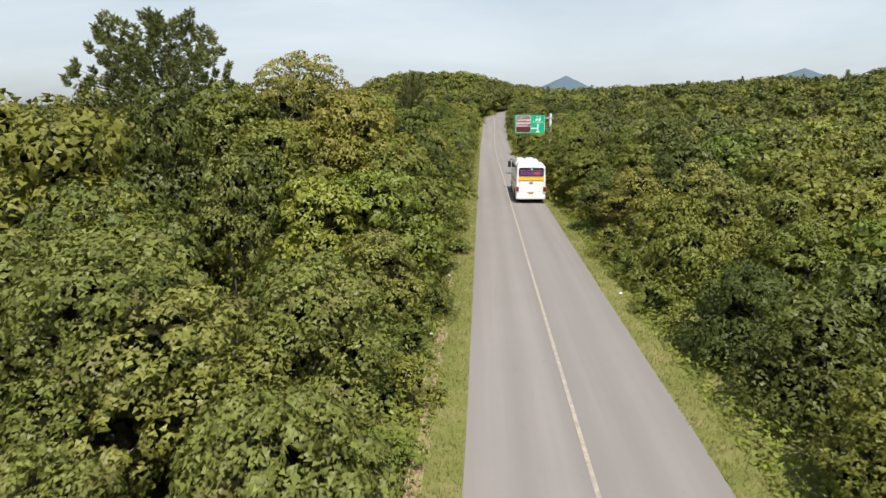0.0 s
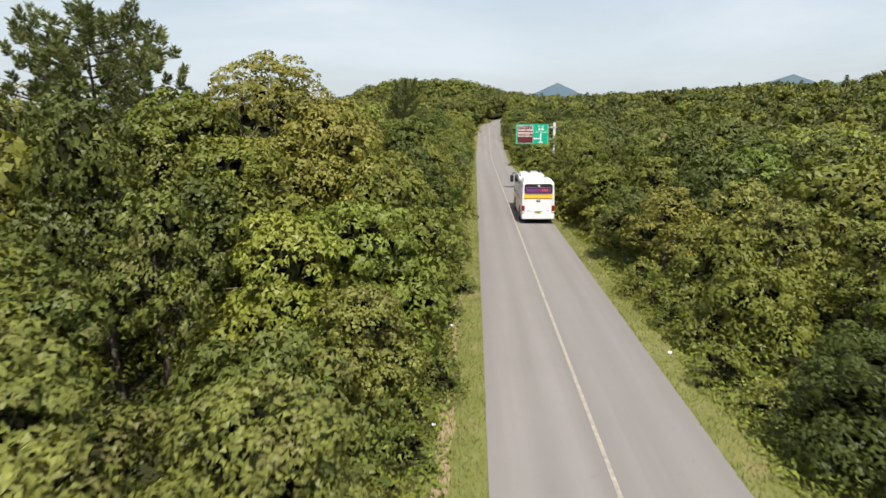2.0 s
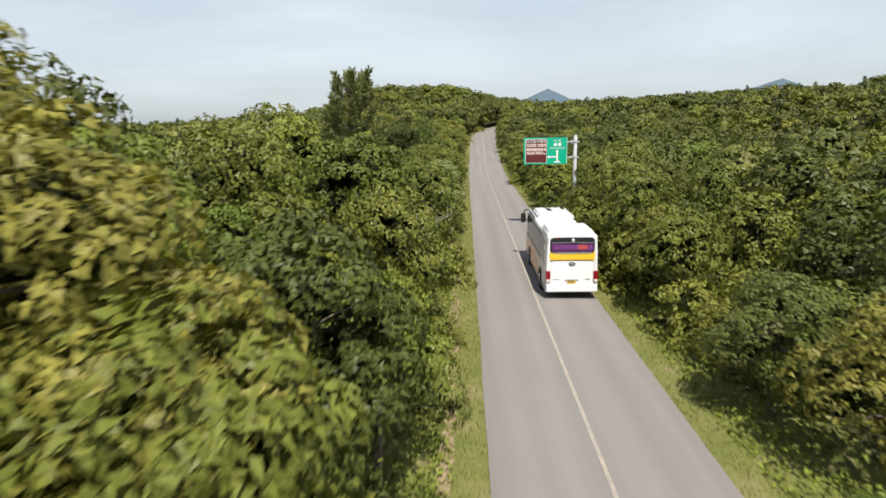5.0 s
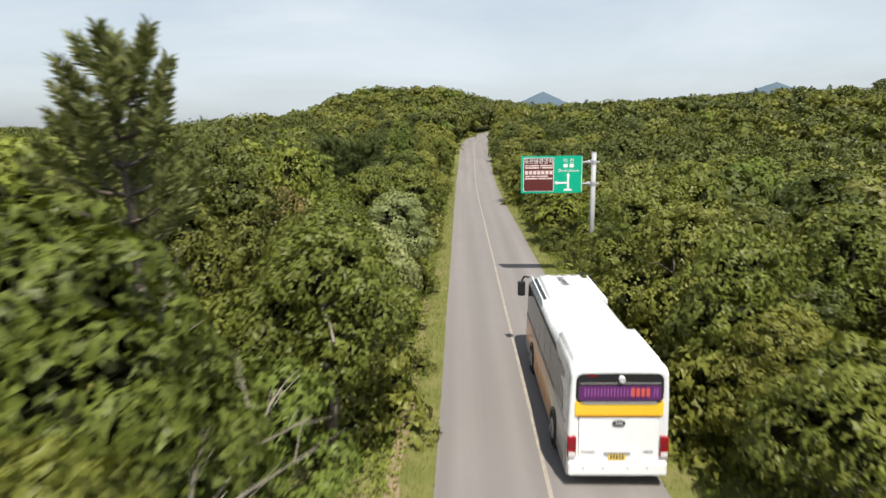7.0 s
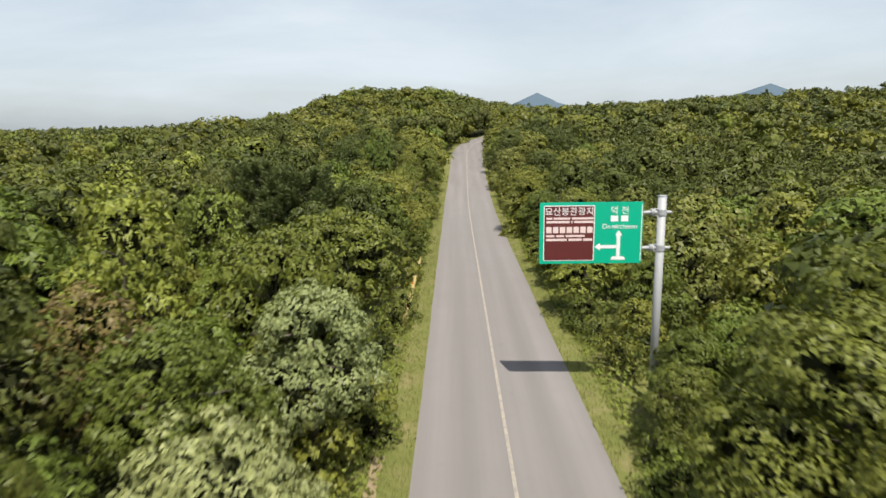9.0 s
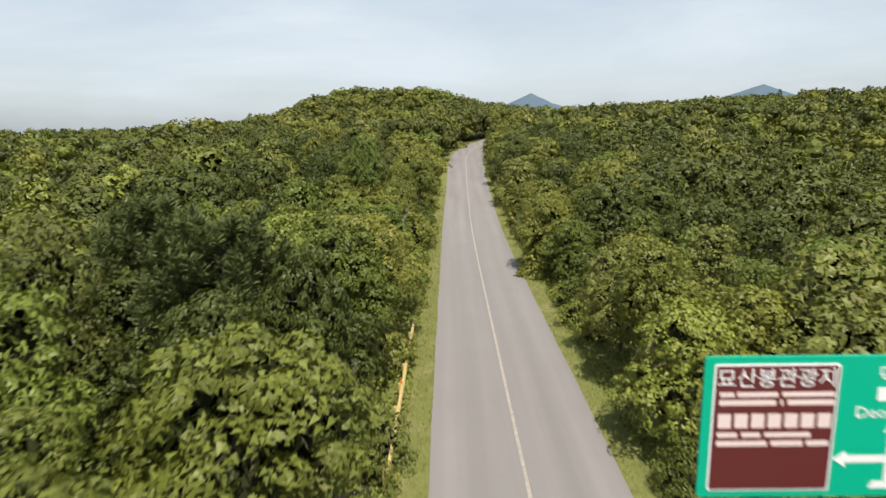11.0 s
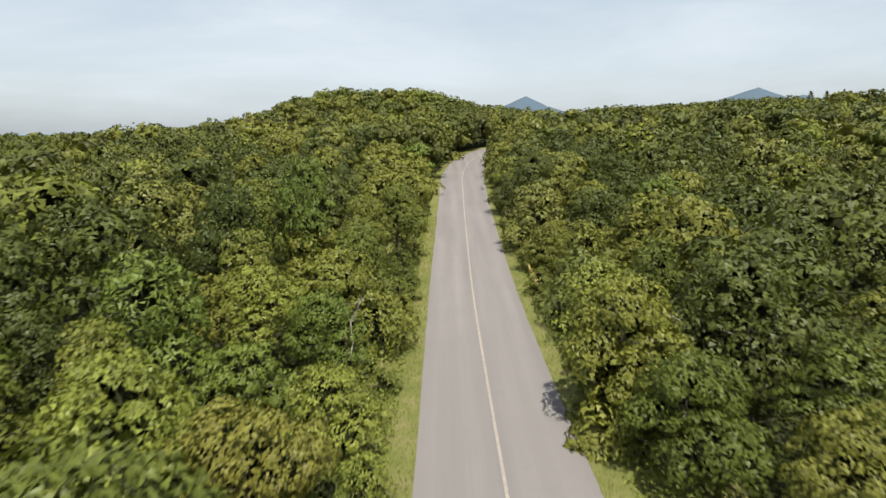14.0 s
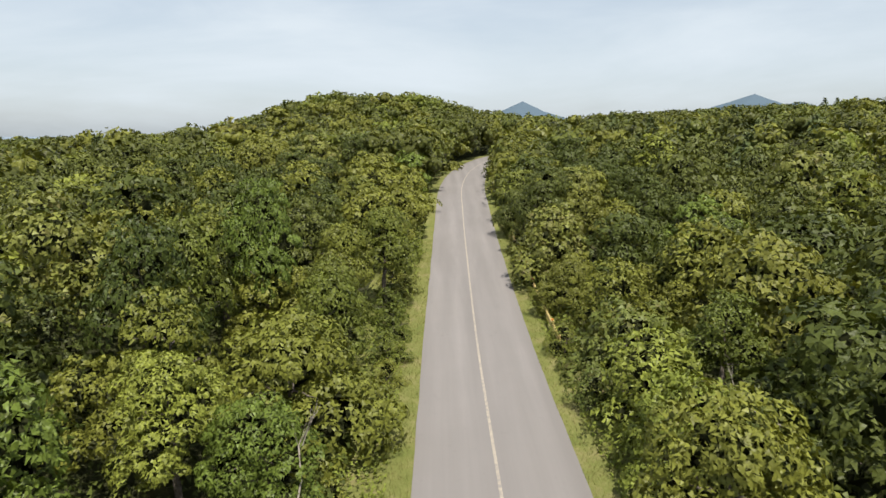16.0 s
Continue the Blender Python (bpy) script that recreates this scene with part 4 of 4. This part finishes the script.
# ---- the coach ----
def coach(x, y):
    LEN, W, TOPZ, ROOF = 10.2, 1.25, 3.2, 3.0
    root = new("coach")
    root.matrix_world = pose(x, y, 0.03)
    tagged(root, "white motor coach with orange sides on the road", "coach")

    def shell(name, stations, mat):
        """Loft of rounded sections: (y, half width below, half width above, floor, roof, corner)."""
        bm = bmesh.new()
        rings = []
        for yy, wl_, wu, z0, z1, r in stations:
            ring = []
            for px, pz in [(-1, 0), (-1, 0.34), (-1, 0.68), (-0.985, 0.86)]:
                ring.append((px * (wl_ + (wu - wl_) * pz), z0 + (z1 - r - z0) * min(1, pz / 0.86)))
            for i in range(1, 7):
                a = radians(180 - 90 * i / 6)
                ring.append((-wu + r + r * math.cos(a), z1 - r + r * math.sin(a)))
            ring += [(-(wu - r) * 0.4, z1 + 0.02)]
            ring += [(-px, pz) for px, pz in ring[::-1]]
            rings.append([bm.verts.new((px, yy, pz)) for px, pz in ring])
        for a, b in zip(rings, rings[1:]):
            for i in range(len(a)):
                j = (i + 1) % len(a)
                bm.faces.new((a[i], a[j], b[j], b[i]))
        bm.faces.new(rings[0])
        bm.faces.new(rings[-1][::-1])
        bmesh.ops.recalc_face_normals(bm, faces=bm.faces)
        return part(name, bm, mat, root, "", True)

    body = shell("body", [(0.05, 1.16, 1.08, 0.42, TOPZ - 0.24, 0.16), (0.0, 1.2, 1.12, 0.36, TOPZ - 0.16, 0.18), (0.07, W, 1.18, 0.33, TOPZ - 0.05, 0.24), (0.22, W, 1.2, 0.32, TOPZ, 0.26), (0.6, W, W - 0.07, 0.32, TOPZ, 0.24),
                          (2.3, W, W - 0.08, 0.32, TOPZ, 0.24), (2.75, W, W - 0.1, 0.32, ROOF + 0.04, 0.26), (4, W, W - 0.1, 0.32, ROOF, 0.28), (LEN - 0.7, W, W - 0.1, 0.32, ROOF, 0.28), (LEN - 0.25, W - 0.03, W - 0.12, 0.32, ROOF - 0.05, 0.26),
                          (LEN - 0.05, W - 0.1, W - 0.16, 0.34, ROOF - 0.22, 0.26), (LEN, W - 0.2, W - 0.26, 0.38, ROOF - 0.45, 0.26)], WHITE)
    body.data.polygons.foreach_set("use_smooth", [True] * len(body.data.polygons))

    # roof: a raised fairing at the tail, an air unit ahead
    def hump(name, y0, y1, half, rise, soft, base, mat=WHITE, label=""):
        bm = box(-half, half, y0, y1, base - 0.12, base + rise)
        top = [v for v in bm.verts if v.co.z > base]
        for v in top:
            v.co.x *= 0.9
            v.co.y += soft if v.co.y < (y0 + y1) / 2 else -soft
        bmesh.ops.bevel(bm, geom=bm.edges[:], offset=0.07, segments=3, affect="EDGES", profile=0.5)
        return part(name, bm, mat, root, label, True)

    hump("tail_fairing", 0.28, 2.7, 1.12, 0.1, 0.2, TOPZ)
    unit = hump("air_unit", 6.3, LEN - 0.6, 0.86, 0.17, 0.14, ROOF)
    for i in range(4):
        part("air_slot", box(-0.74 + i * 0.37, -0.74 + i * 0.37 + (0.3 if i in (1,) else 0.2), LEN - 0.98, LEN - 0.93, ROOF + 0.165, ROOF + 0.182, 0.006, 1), BLACK, unit)
    for i in range(5):
        part("vent", outline_plate(oval(-0.08 + 0.012 * i, LEN - 1.3 - i * 0.26, 0.16, 0.065, 14), "z", ROOF + 0.166, 0.02), BLACK, unit, "dark oval air vent")
    for i in range(9):
        part("louvre", box(-0.5 + i * 0.11, -0.47 + i * 0.11, 6.9, 7.02, ROOF + 0.166, ROOF + 0.18), GREY_TRIM, unit)
    for s in (-1, 1):
        bm = box(s * 0.88, s * 1.06, 6.6, LEN - 0.7, ROOF - 0.02, ROOF + 0.012)
        part("roof_gutter", bm, BLACK if s < 0 else WHITE, root, "channel beside the air unit")
        part("roof_rail", box(s * 1.04 if s > 0 else -1.1, s * 1.1 if s > 0 else -1.04, 6.2, LEN - 0.55, ROOF - 0.06, ROOF + 0.1, 0.025), WHITE, root)
    for hx, hy in ((-0.45, 3.6), (0.35, 5.6)):
        part("roof_hatch", box(hx - 0.35, hx + 0.35, hy - 0.3, hy + 0.3, ROOF, ROOF + 0.045, 0.02), WHITE, root)
    part("aerial_pod", box(0.78, 0.88, LEN - 0.86, LEN - 0.74, ROOF + 0.14, ROOF + 0.27, 0.02), BLACK, root)

    # sides: window band with curtains behind tinted panes, pillars, livery below
    for s in (-1, 1):
        def plate(name, y0, y1, z0, z1, out0, out1, mat, label="", par=root, bev=0.0, slant=0.0):
            a, b = s * (W + out0), s * (W + out1)
            bm = box(min(a, b), max(a, b), y0, y1, z0, z1, bev, 1)
            for v in bm.verts:
                v.co.x -= s * 0.035 * max(0, v.co.z - 0.32)
                v.co.y += slant * (v.co.z - z0)
            return part(name, bm, mat, par, label)

        band = plate("window_band", 0.75, LEN - 0.55, 1.58, 2.78, -0.02, 0.008, BLACK, "black window surround")
        for i in range(7):
            y0 = 0.9 + i * 1.24
            pane = plate("window_pane", y0, y0 + 1.17, 1.66, 2.72, 0.016, 0.022, TINT, "tinted side window", band)
            for k in range(3):
                plate("curtain", y0 + 0.12 + k * 0.37, y0 + 0.3 + k * 0.37, 1.7, 2.68, 0.009, 0.013, CURTAIN, "grey pleated curtain behind the pane", band, 0, 0.05)
        plate("side_panel", 0.55, LEN - 0.5, 0.62, 1.52, 0.0, 0.014, LIVERY, "orange livery panel fading to silver")
        plate("waist_moulding", 0.4, LEN - 0.4, 1.525, 1.565, 0.0, 0.022, GREY_TRIM)
        for i in range(4):
            plate("luggage_door", 3.0 + i * 0.98, 3.93 + i * 0.98, 0.44, 0.98, 0.014, 0.024, LIVERY, "", root, 0.008)
        plate("skirt", 0.5, LEN - 0.5, 0.33, 0.6, 0.0, 0.01, GREY_TRIM if s < 0 else WHITE)
        for wy in (2.2, 7.6):
            part("wheel_arch", rod((s * (W - 0.25), wy, 0.5), (s * (W + 0.026), wy, 0.5), 0.58, 24), BLACK, root)
            tyre = part("wheel", rod((s * (W - 0.28), wy, 0.49), (s * (W + 0.034), wy, 0.49), 0.49, 28), RUBBER, root, "black tyre on a pale steel rim")
            part("rim", rod((s * (W + 0.02), wy, 0.49), (s * (W + 0.045), wy, 0.49), 0.29, 24), CLEAR, tyre, "pale steel rim")
            part("hub", rod((s * (W + 0.04), wy, 0.49), (s * (W + 0.1), wy, 0.49), 0.1, 16), GREY_TRIM, tyre)
        arm = [(s * 1.12, LEN - 0.25, 2.95), (s * 1.3, LEN + 0.02, 2.92), (s * 1.4, LEN + 0.05, 2.7)]
        mirror = part("mirror_arm", rod(arm[0], arm[1], 0.035, 8), BLACK, root, "black mirror arm")
        part("mirror_stem", rod(arm[1], arm[2], 0.035, 8), BLACK, mirror)
        part("mirror_head", box(s * 1.4 - 0.15, s * 1.4 + 0.15, LEN - 0.02, LEN + 0.12, 2.12, 2.72, 0.05), BLACK, mirror, "tall black side mirror")
        part("mirror_glass", box(s * 1.4 - 0.12, s * 1.4 + 0.12, LEN - 0.026, LEN - 0.02, 2.18, 2.66), BLACK, mirror)
        # tail lamps
        x0, x1 = sorted((s * 1.02, s * 1.235))
        lamp = part("tail_lamp", box(x0, x1, -0.035, 0.16, 0.83, 1.38, 0.03), RED, root, "red tail lamp with clear lower lens")
        part("lower_lens", box(x0 + 0.02, x1 - 0.02, -0.045, 0.1, 0.84, 0.98, 0.015), CLEAR, lamp)
        part("lamp_rib", box(x0 + 0.02, x1 - 0.02, -0.042, 0.1, 1.14, 1.16), BLACK, lamp)
        part("headlamp", box(s * 0.9 - 0.2, s * 0.9 + 0.2, LEN - 0.08, LEN + 0.02, 0.75, 1.05, 0.05), CLEAR, root)

    # tail: raked window, yellow band, engine lid
    def tail_plate(name, pts, out, thick, mat, label="", par=root, rake=0.025):
        bm = outline_plate(pts, "y", -out, thick)
        for v in bm.verts:
            v.co.y += rake * max(0, v.co.z - 1.85) + 0.05 * (abs(v.co.x) / 1.2) ** 4
        return part(name, bm, mat, par, label)

    tail_plate("window_frame", rounded(-1.05, 1.05, 2.22, 3.0, 0.2, 5), 0.022, 0.05, BLACK, "black rear window surround")
    tail_plate("purple_curtain", rounded(-0.99, 0.99, 2.33, 2.7, 0.06), 0.027, 0.004, PURPLE, "purple curtain behind the rear window")
    for i in range(15):
        cx = -0.86 + i * 0.078
        tail_plate("purple_bar", [(cx, 2.43), (cx + 0.036, 2.43), (cx + 0.044, 2.64), (cx + 0.008, 2.64)], 0.031, 0.003, plain_bar, "purple bar of unreadable lettering")
    for i in range(4):
        cx = 0.26 + i * 0.12
        tail_plate("display_bar", rounded(cx, cx + 0.09, 2.43, 2.65, 0.02, 2), 0.033, 0.003, LED, "red bar of an unreadable display")
    for i in range(2):
        cx = 0.8 + i * 0.07
        tail_plate("purple_bar", [(cx, 2.43), (cx + 0.036, 2.43), (cx + 0.044, 2.64), (cx + 0.008, 2.64)], 0.031, 0.003, plain_bar)
    tail_plate("window_lip", rounded(-0.9, 0.9, 2.23, 2.29, 0.028), 0.034, 0.012, GREY_TRIM)
    tail_plate("window_bar", rounded(-0.98, 0.98, 2.745, 2.77, 0.01), 0.028, 0.006, GREY_TRIM)
    tail_plate("top_mark", rounded(-0.8, -0.55, 2.94, 2.97, 0.01), 0.028, 0.004, RED)
    part("rear_camera", rod((0.03, -0.06, 2.86), (0.03, 0.08, 2.88), 0.075, 18, 0.09), CLEAR, root, "round silver rear camera")
    tail_plate("yellow_band", [(-1.06, 1.92), (1.06, 1.92), (1.07, 2.27), (0.95, 2.3), (0.86, 2.22), (-0.86, 2.22), (-0.95, 2.3), (-1.07, 2.27)], 0.02, 0.04, YELLOW, "yellow painted panel under the window")
    tail_plate("panel_crease", [(-1.0, 1.9), (1.0, 1.9), (0.98, 1.94), (-0.98, 1.94)], 0.034, 0.03, plain_crease, "crease along the yellow panel, its shade painted darker")
    tail_plate("emblem", oval(0.0, 1.74, 0.16, 0.068), 0.03, 0.03, BLACK, "dark oval emblem")
    for i in range(3):
        tail_plate("emblem_bar", rounded(-0.085 + i * 0.062, -0.045 + i * 0.062, 1.71, 1.77, 0.008, 1), 0.034, 0.004, CLEAR)
    lid = tail_plate("engine_lid", rounded(-0.96, 0.96, 0.72, 1.86, 0.05), 0.008, 0.03, WHITE, "white engine lid")
    tail_plate("lid_handle", rounded(-0.9, -0.56, 0.96, 0.985, 0.01), 0.014, 0.01, GREY_TRIM, "", lid)
    tail_plate("lid_handle", rounded(0.62, 0.86, 0.96, 0.985, 0.01), 0.014, 0.01, BLACK, "", lid)
    tail_plate("plate_hood", rounded(-0.33, 0.31, 0.945, 0.965, 0.008), 0.04, 0.035, GREY_TRIM, "", lid)
    plate_ob = tail_plate("number_plate", rounded(-0.23, 0.19, 0.75, 0.94, 0.02), 0.02, 0.012, PLATE, "yellow number plate with plain bars", lid)
    for i in range(5):
        tail_plate("plate_bar", rounded(-0.18 + i * 0.07, -0.14 + i * 0.07, 0.79, 0.9, 0.006, 1), 0.023, 0.004, DARK_BAR, "", lid)
    bumper = part("bumper", box(-1.22, 1.22, -0.06, 0.2, 0.34, 0.72, 0.06), WHITE, root, "white rear bumper")
    for cx in (-0.85, -0.36, 0.24, 0.72):
        part("sensor", rod((cx, -0.07, 0.56), (cx, -0.02, 0.56), 0.02, 10), GREY_TRIM, bumper)
    part("windscreen", outline_plate(rounded(-1.0, 1.0, 1.35, 2.7, 0.2, 5), "y", LEN - 0.012, 0.03), TINT, root, "wide tinted windscreen")
    part("underbody", box(-1.1, 1.1, 0.4, LEN - 0.4, 0.26, 0.4), BLACK, root)
    return root


plain_bar = plain("purple_bars", (0.27, 0.08, 0.29), 0.7, 0.3)
# Darker copy of the yellow: shade under the panel put into the colour.
plain_crease = plain("shaded_yellow_crease", (0.42, 0.2, 0.02), 0.5, 0.3)
coach(1.62, 54.0)


# ---- the road sign ----
def lettering(text, x, z, height, mat, parent, y, squeeze=1.0):
    c = bpy.data.curves.new("lettering", "FONT")
    c.body, c.size, c.extrude, c.resolution_u = text, height, 0.002, 2
    c.align_x, c.align_y = "CENTER", "CENTER"
    c.materials.append(mat)
    ob = new("lettering", c)
    ob.matrix_world = pose(x, y, z, 90) @ Matrix.Diagonal((squeeze, 1, 1, 1))
    m = bpy.data.meshes.new_from_object(ob.evaluated_get(bpy.context.evaluated_depsgraph_get()))
    w = ob.matrix_world.copy()
    bpy.data.objects.remove(ob)
    m.transform(w)
    done = new("lettering", m)
    done.parent = parent
    return done


def road_sign():
    X0, X1, Y, Z0, Z1, PX = 1.26, 4.73, 75.79, 5.0, 7.1, 5.38
    root = new("road_sign")
    tagged(root, "green and brown direction sign on a galvanised mast", "road sign")
    part("mast", rod((PX, Y + 0.12, -0.5), (PX, Y + 0.12, 7.25), 0.14, 20), STEEL, root, "grey galvanised steel mast", True)
    part("mast_cap", rod((PX, Y + 0.12, 7.25), (PX, Y + 0.12, 7.29), 0.145, 20), STEEL, root)
    part("base_plate", box(PX - 0.28, PX + 0.28, Y - 0.16, Y + 0.4, -0.4, -0.3, 0.01), STEEL, root)
    for z in (6.72, 5.5):
        arm = part("arm", rod((X0 + 0.4, Y + 0.12, z), (PX + 0.32, Y + 0.12, z), 0.055, 12), STEEL, root, "steel arm clamped to the mast")
        part("flange", rod((PX - 0.36, Y + 0.12, z), (PX - 0.31, Y + 0.12, z), 0.13, 14), STEEL, arm)
        part("flange", rod((PX - 0.29, Y + 0.12, z), (PX - 0.24, Y + 0.12, z), 0.13, 14), STEEL, arm)
        for dz in (-0.1, 0.1):
            part("brace", rod((PX - 0.62, Y + 0.12, z), (PX - 0.15, Y + 0.12, z + dz * 1.3), 0.02, 8), STEEL, arm)
        part("collar", rod((PX, Y + 0.12, z - 0.1), (PX, Y + 0.12, z + 0.1), 0.16, 20), STEEL, arm)
    board = part("board", outline_plate(rounded(X0, X1, Z0, Z1, 0.06), "y", Y, 0.05), SIGN_GREEN, root, "green sign board")
    mid = X0 + 1.85
    part("white_rim", outline_plate(rounded(X0 + 0.13, mid, Z0 + 0.1, Z1 - 0.1, 0.04), "y", Y - 0.008, 0.008), SIGN_WHITE, board)
    part("brown_panel", outline_plate(rounded(X0 + 0.16, mid - 0.03, Z0 + 0.13, Z1 - 0.13, 0.03), "y", Y - 0.016, 0.008), SIGN_BROWN, board, "brown panel for tourist places")
    part("right_rim", box(X1 - 0.055, X1 - 0.03, Y - 0.008, Y, Z0 + 0.08, Z1 - 0.08), SIGN_WHITE, board)
    f = Y - 0.02
    cx = (X0 + 0.13 + mid) / 2
    lettering("묘산봉관광지", cx, Z1 - 0.32, 0.3, SIGN_WHITE, board, f)
    def bars(z, h, spans):
        for a, b in spans:
            part("text_bar", box(a, b, f, f + 0.004, z - h / 2, z + h / 2), SIGN_PINK, board, "pale bar of unreadable small lettering")
    left = X0 + 0.22
    bars(Z1 - 0.54, 0.07, [(left, left + 0.2), (left + 0.24, left + 0.8), (left + 0.86, left + 1.58)])
    bars(Z1 - 0.66, 0.08, [(left, left + 0.78), (left + 0.84, left + 0.88), (left + 0.94, left + 1.58)])
    bars(Z1 - 0.93, 0.21, [(left + 0.23 * i, left + 0.23 * i + 0.18) for i in range(7)])
    bars(Z1 - 1.14, 0.07, [(left, left + 0.28), (left + 0.34, left + 0.6), (left + 0.66, left + 1.3)])
    bars(Z1 - 1.27, 0.08, [(left, left + 0.7), (left + 0.76, left + 1.2), (left + 1.25, left + 1.56)])
    gx_ = (mid + X1) / 2 + 0.02
    lettering("덕 천", gx_, Z1 - 0.3, 0.3, SIGN_WHITE, board, Y - 0.006)
    for i in (-1, 1):
        part("text_bar", box(gx_ - 0.12 + i * 0.17, gx_ + 0.12 + i * 0.17, Y - 0.006, Y, Z1 - 0.66, Z1 - 0.46), SIGN_WHITE, board, "white bar of unreadable lettering")
    lettering("Deokcheon", gx_ + 0.02, Z1 - 0.83, 0.24, SIGN_WHITE, board, Y - 0.006, 1.05)
    ax, az = gx_ - 0.01, Z0 + 0.12
    part("arrow", outline_plate([(ax - 0.06, az + 0.12), (ax + 0.06, az + 0.12), (ax + 0.06, az + 0.84), (ax + 0.13, az + 0.84), (ax, az + 1.02), (ax - 0.13, az + 0.84), (ax - 0.06, az + 0.84)], "y", Y - 0.006, 0.006), SIGN_WHITE, board, "white arrow straight on")
    part("arrow", outline_plate([(ax - 0.065, az + 0.4), (ax - 0.065, az + 0.51), (ax - 0.62, az + 0.51), (ax - 0.62, az + 0.58), (ax - 0.8, az + 0.455), (ax - 0.62, az + 0.33), (ax - 0.62, az + 0.4)], "y", Y - 0.006, 0.006), SIGN_WHITE, board, "white arrow to the left")
    part("arrow_foot", outline_plate([(ax - 0.26, az), (ax + 0.26, az), (ax + 0.2, az + 0.115), (ax - 0.2, az + 0.115)], "y", Y - 0.006, 0.006), SIGN_WHITE, board)
    return root


road_sign()


# ---- low guard rails at the verges ----
def guard_rail(d, y0, y1, label):
    """Posts that carry a ribbed beam, section by section."""
    root = new("guard_rail")
    tagged(root, label, "guard rail", "guard rails along the verges")
    ys = steps([(y0, y1, 2.0)])
    side = -1 if d > 0 else 1
    for a, b in zip(ys, ys[1:]):
        pa, pb = (Vector((road_x(k) + d, k, spline(ROAD_Z, k) + 0.5)) for k in (a, b))
        bm = bmesh.new()
        rings = []
        for p in (pa, pb - (pb - pa) * 0.012):
            rings.append([bm.verts.new(p + Vector((side * o, 0, h))) for o, h in ((0.02, -0.17), (0.08, -0.11), (0.08, -0.06), (0.03, 0.0), (0.08, 0.06), (0.08, 0.11), (0.02, 0.17), (0.0, 0.17), (0.0, -0.17))])
        for i in range(9):
            j = (i + 1) % 9
            bm.faces.new((rings[0][i], rings[0][j], rings[1][j], rings[1][i]))
        bm.faces.new(rings[0])
        bm.faces.new(rings[1][::-1])
        bmesh.ops.recalc_face_normals(bm, faces=bm.faces)
        part("beam", bm, RAIL, root, "ribbed beam section in faded yellow paint")
        part("post", rod((pa.x - side * 0.06, a, pa.z - 1.0), (pa.x - side * 0.06, a, pa.z + 0.2), 0.06, 10), RAIL, root)
        if round((a - y0) / 2) % 2:
            part("reflector", box(pa.x - 0.05, pa.x + 0.05, a - 0.02, a + 0.02, pa.z + 0.2, pa.z + 0.32, 0.01, 1), LAMP_ORANGE, root, "small orange reflector")
    return root


LAMP_ORANGE = plain("orange_reflector", (0.75, 0.22, 0.03), 0.3, 0.5)
guard_rail(-4.05, 84, 98, "weathered yellow guard rail half hidden by trees")
guard_rail(4.2, 130, 162, "pale yellow guard rail half hidden by trees")


# ---- bleached dead branches among the leaves ----
def dead_branch(x, y, z, length, yaw, rise, seed):
    verts, faces = [], []
    r = random.Random(seed)
    way = Vector((math.cos(yaw), math.sin(yaw), rise)).normalized()
    def grow(p, way, length, girth, depth):
        path = [p + way * length * t + Vector((r.uniform(-1, 1), r.uniform(-1, 1), r.uniform(-1, 1))) * length * 0.04 for t in (0, 0.3, 0.65, 1)]
        limb(verts, faces, path, [girth, girth * 0.8, girth * 0.55, girth * 0.2], 5)
        if depth:
            for k in range(3):
                t = r.uniform(0.25, 0.9)
                w = (way + Vector((r.uniform(-1, 1), r.uniform(-1, 1), r.uniform(-0.2, 0.8))) * 0.8).normalized()
                grow(p + way * length * t, w, length * r.uniform(0.35, 0.55), girth * 0.5, depth - 1)
    grow(Vector((x, y, z)), way, length, 0.036, 2)
    ob = new("dead_branch", mesh("dead_branch", verts, faces, [PALE], True))
    tagged(ob, "bleached bare branch rising out of the leaves", "branch", "bare branches in the wood")


for i, (x, y, z, n, yaw, rise) in enumerate(((-6.6, 43.5, 3.6, 3.2, 0.9, 0.5), (-5.6, 46.0, 3.9, 2.6, 1.2, 0.6), (-8.2, 47.5, 4.6, 3.0, 0.4, 0.7), (-4.9, 52.5, 4.4, 2.0, 2.0, 0.5),
                                             (-12.5, 30.0, 6.4, 2.6, 0.7, 1.2), (-5.6, 113.0, 2.0, 2.4, 1.5, 1.4), (8.6, 116.5, 2.4, 2.2, 2.5, 0.4), (9.2, 107.5, 2.0, 2.0, 0.5, 0.9))):
    dead_branch(x, y, z, n, yaw, rise, i)


# ---- white stones added in place of small studs and litter on the verges ----
for i, (x, y, r) in enumerate(((-4.1, 30.2, 0.07), (3.6, 27.5, 0.08), (-3.9, 45.0, 0.06), (3.9, 132.0, 0.07), (-4.3, 22.0, 0.06), (3.5, 99.0, 0.07))):
    bm = bmesh.new()
    bmesh.ops.create_icosphere(bm, subdivisions=2, radius=r)
    for v in bm.verts:
        v.co *= 1 + 0.5 * noise.noise(v.co * 14 + Vector((i, 0, 0)))
        v.co.z *= 0.55
    ob = part("stone", bm, SIGN_WHITE)
    ob.matrix_world = pose(x, y, 0.02)
    tagged(ob, "small whitish stone standing in for a stud on the verge", "stone", "stones on the verges")
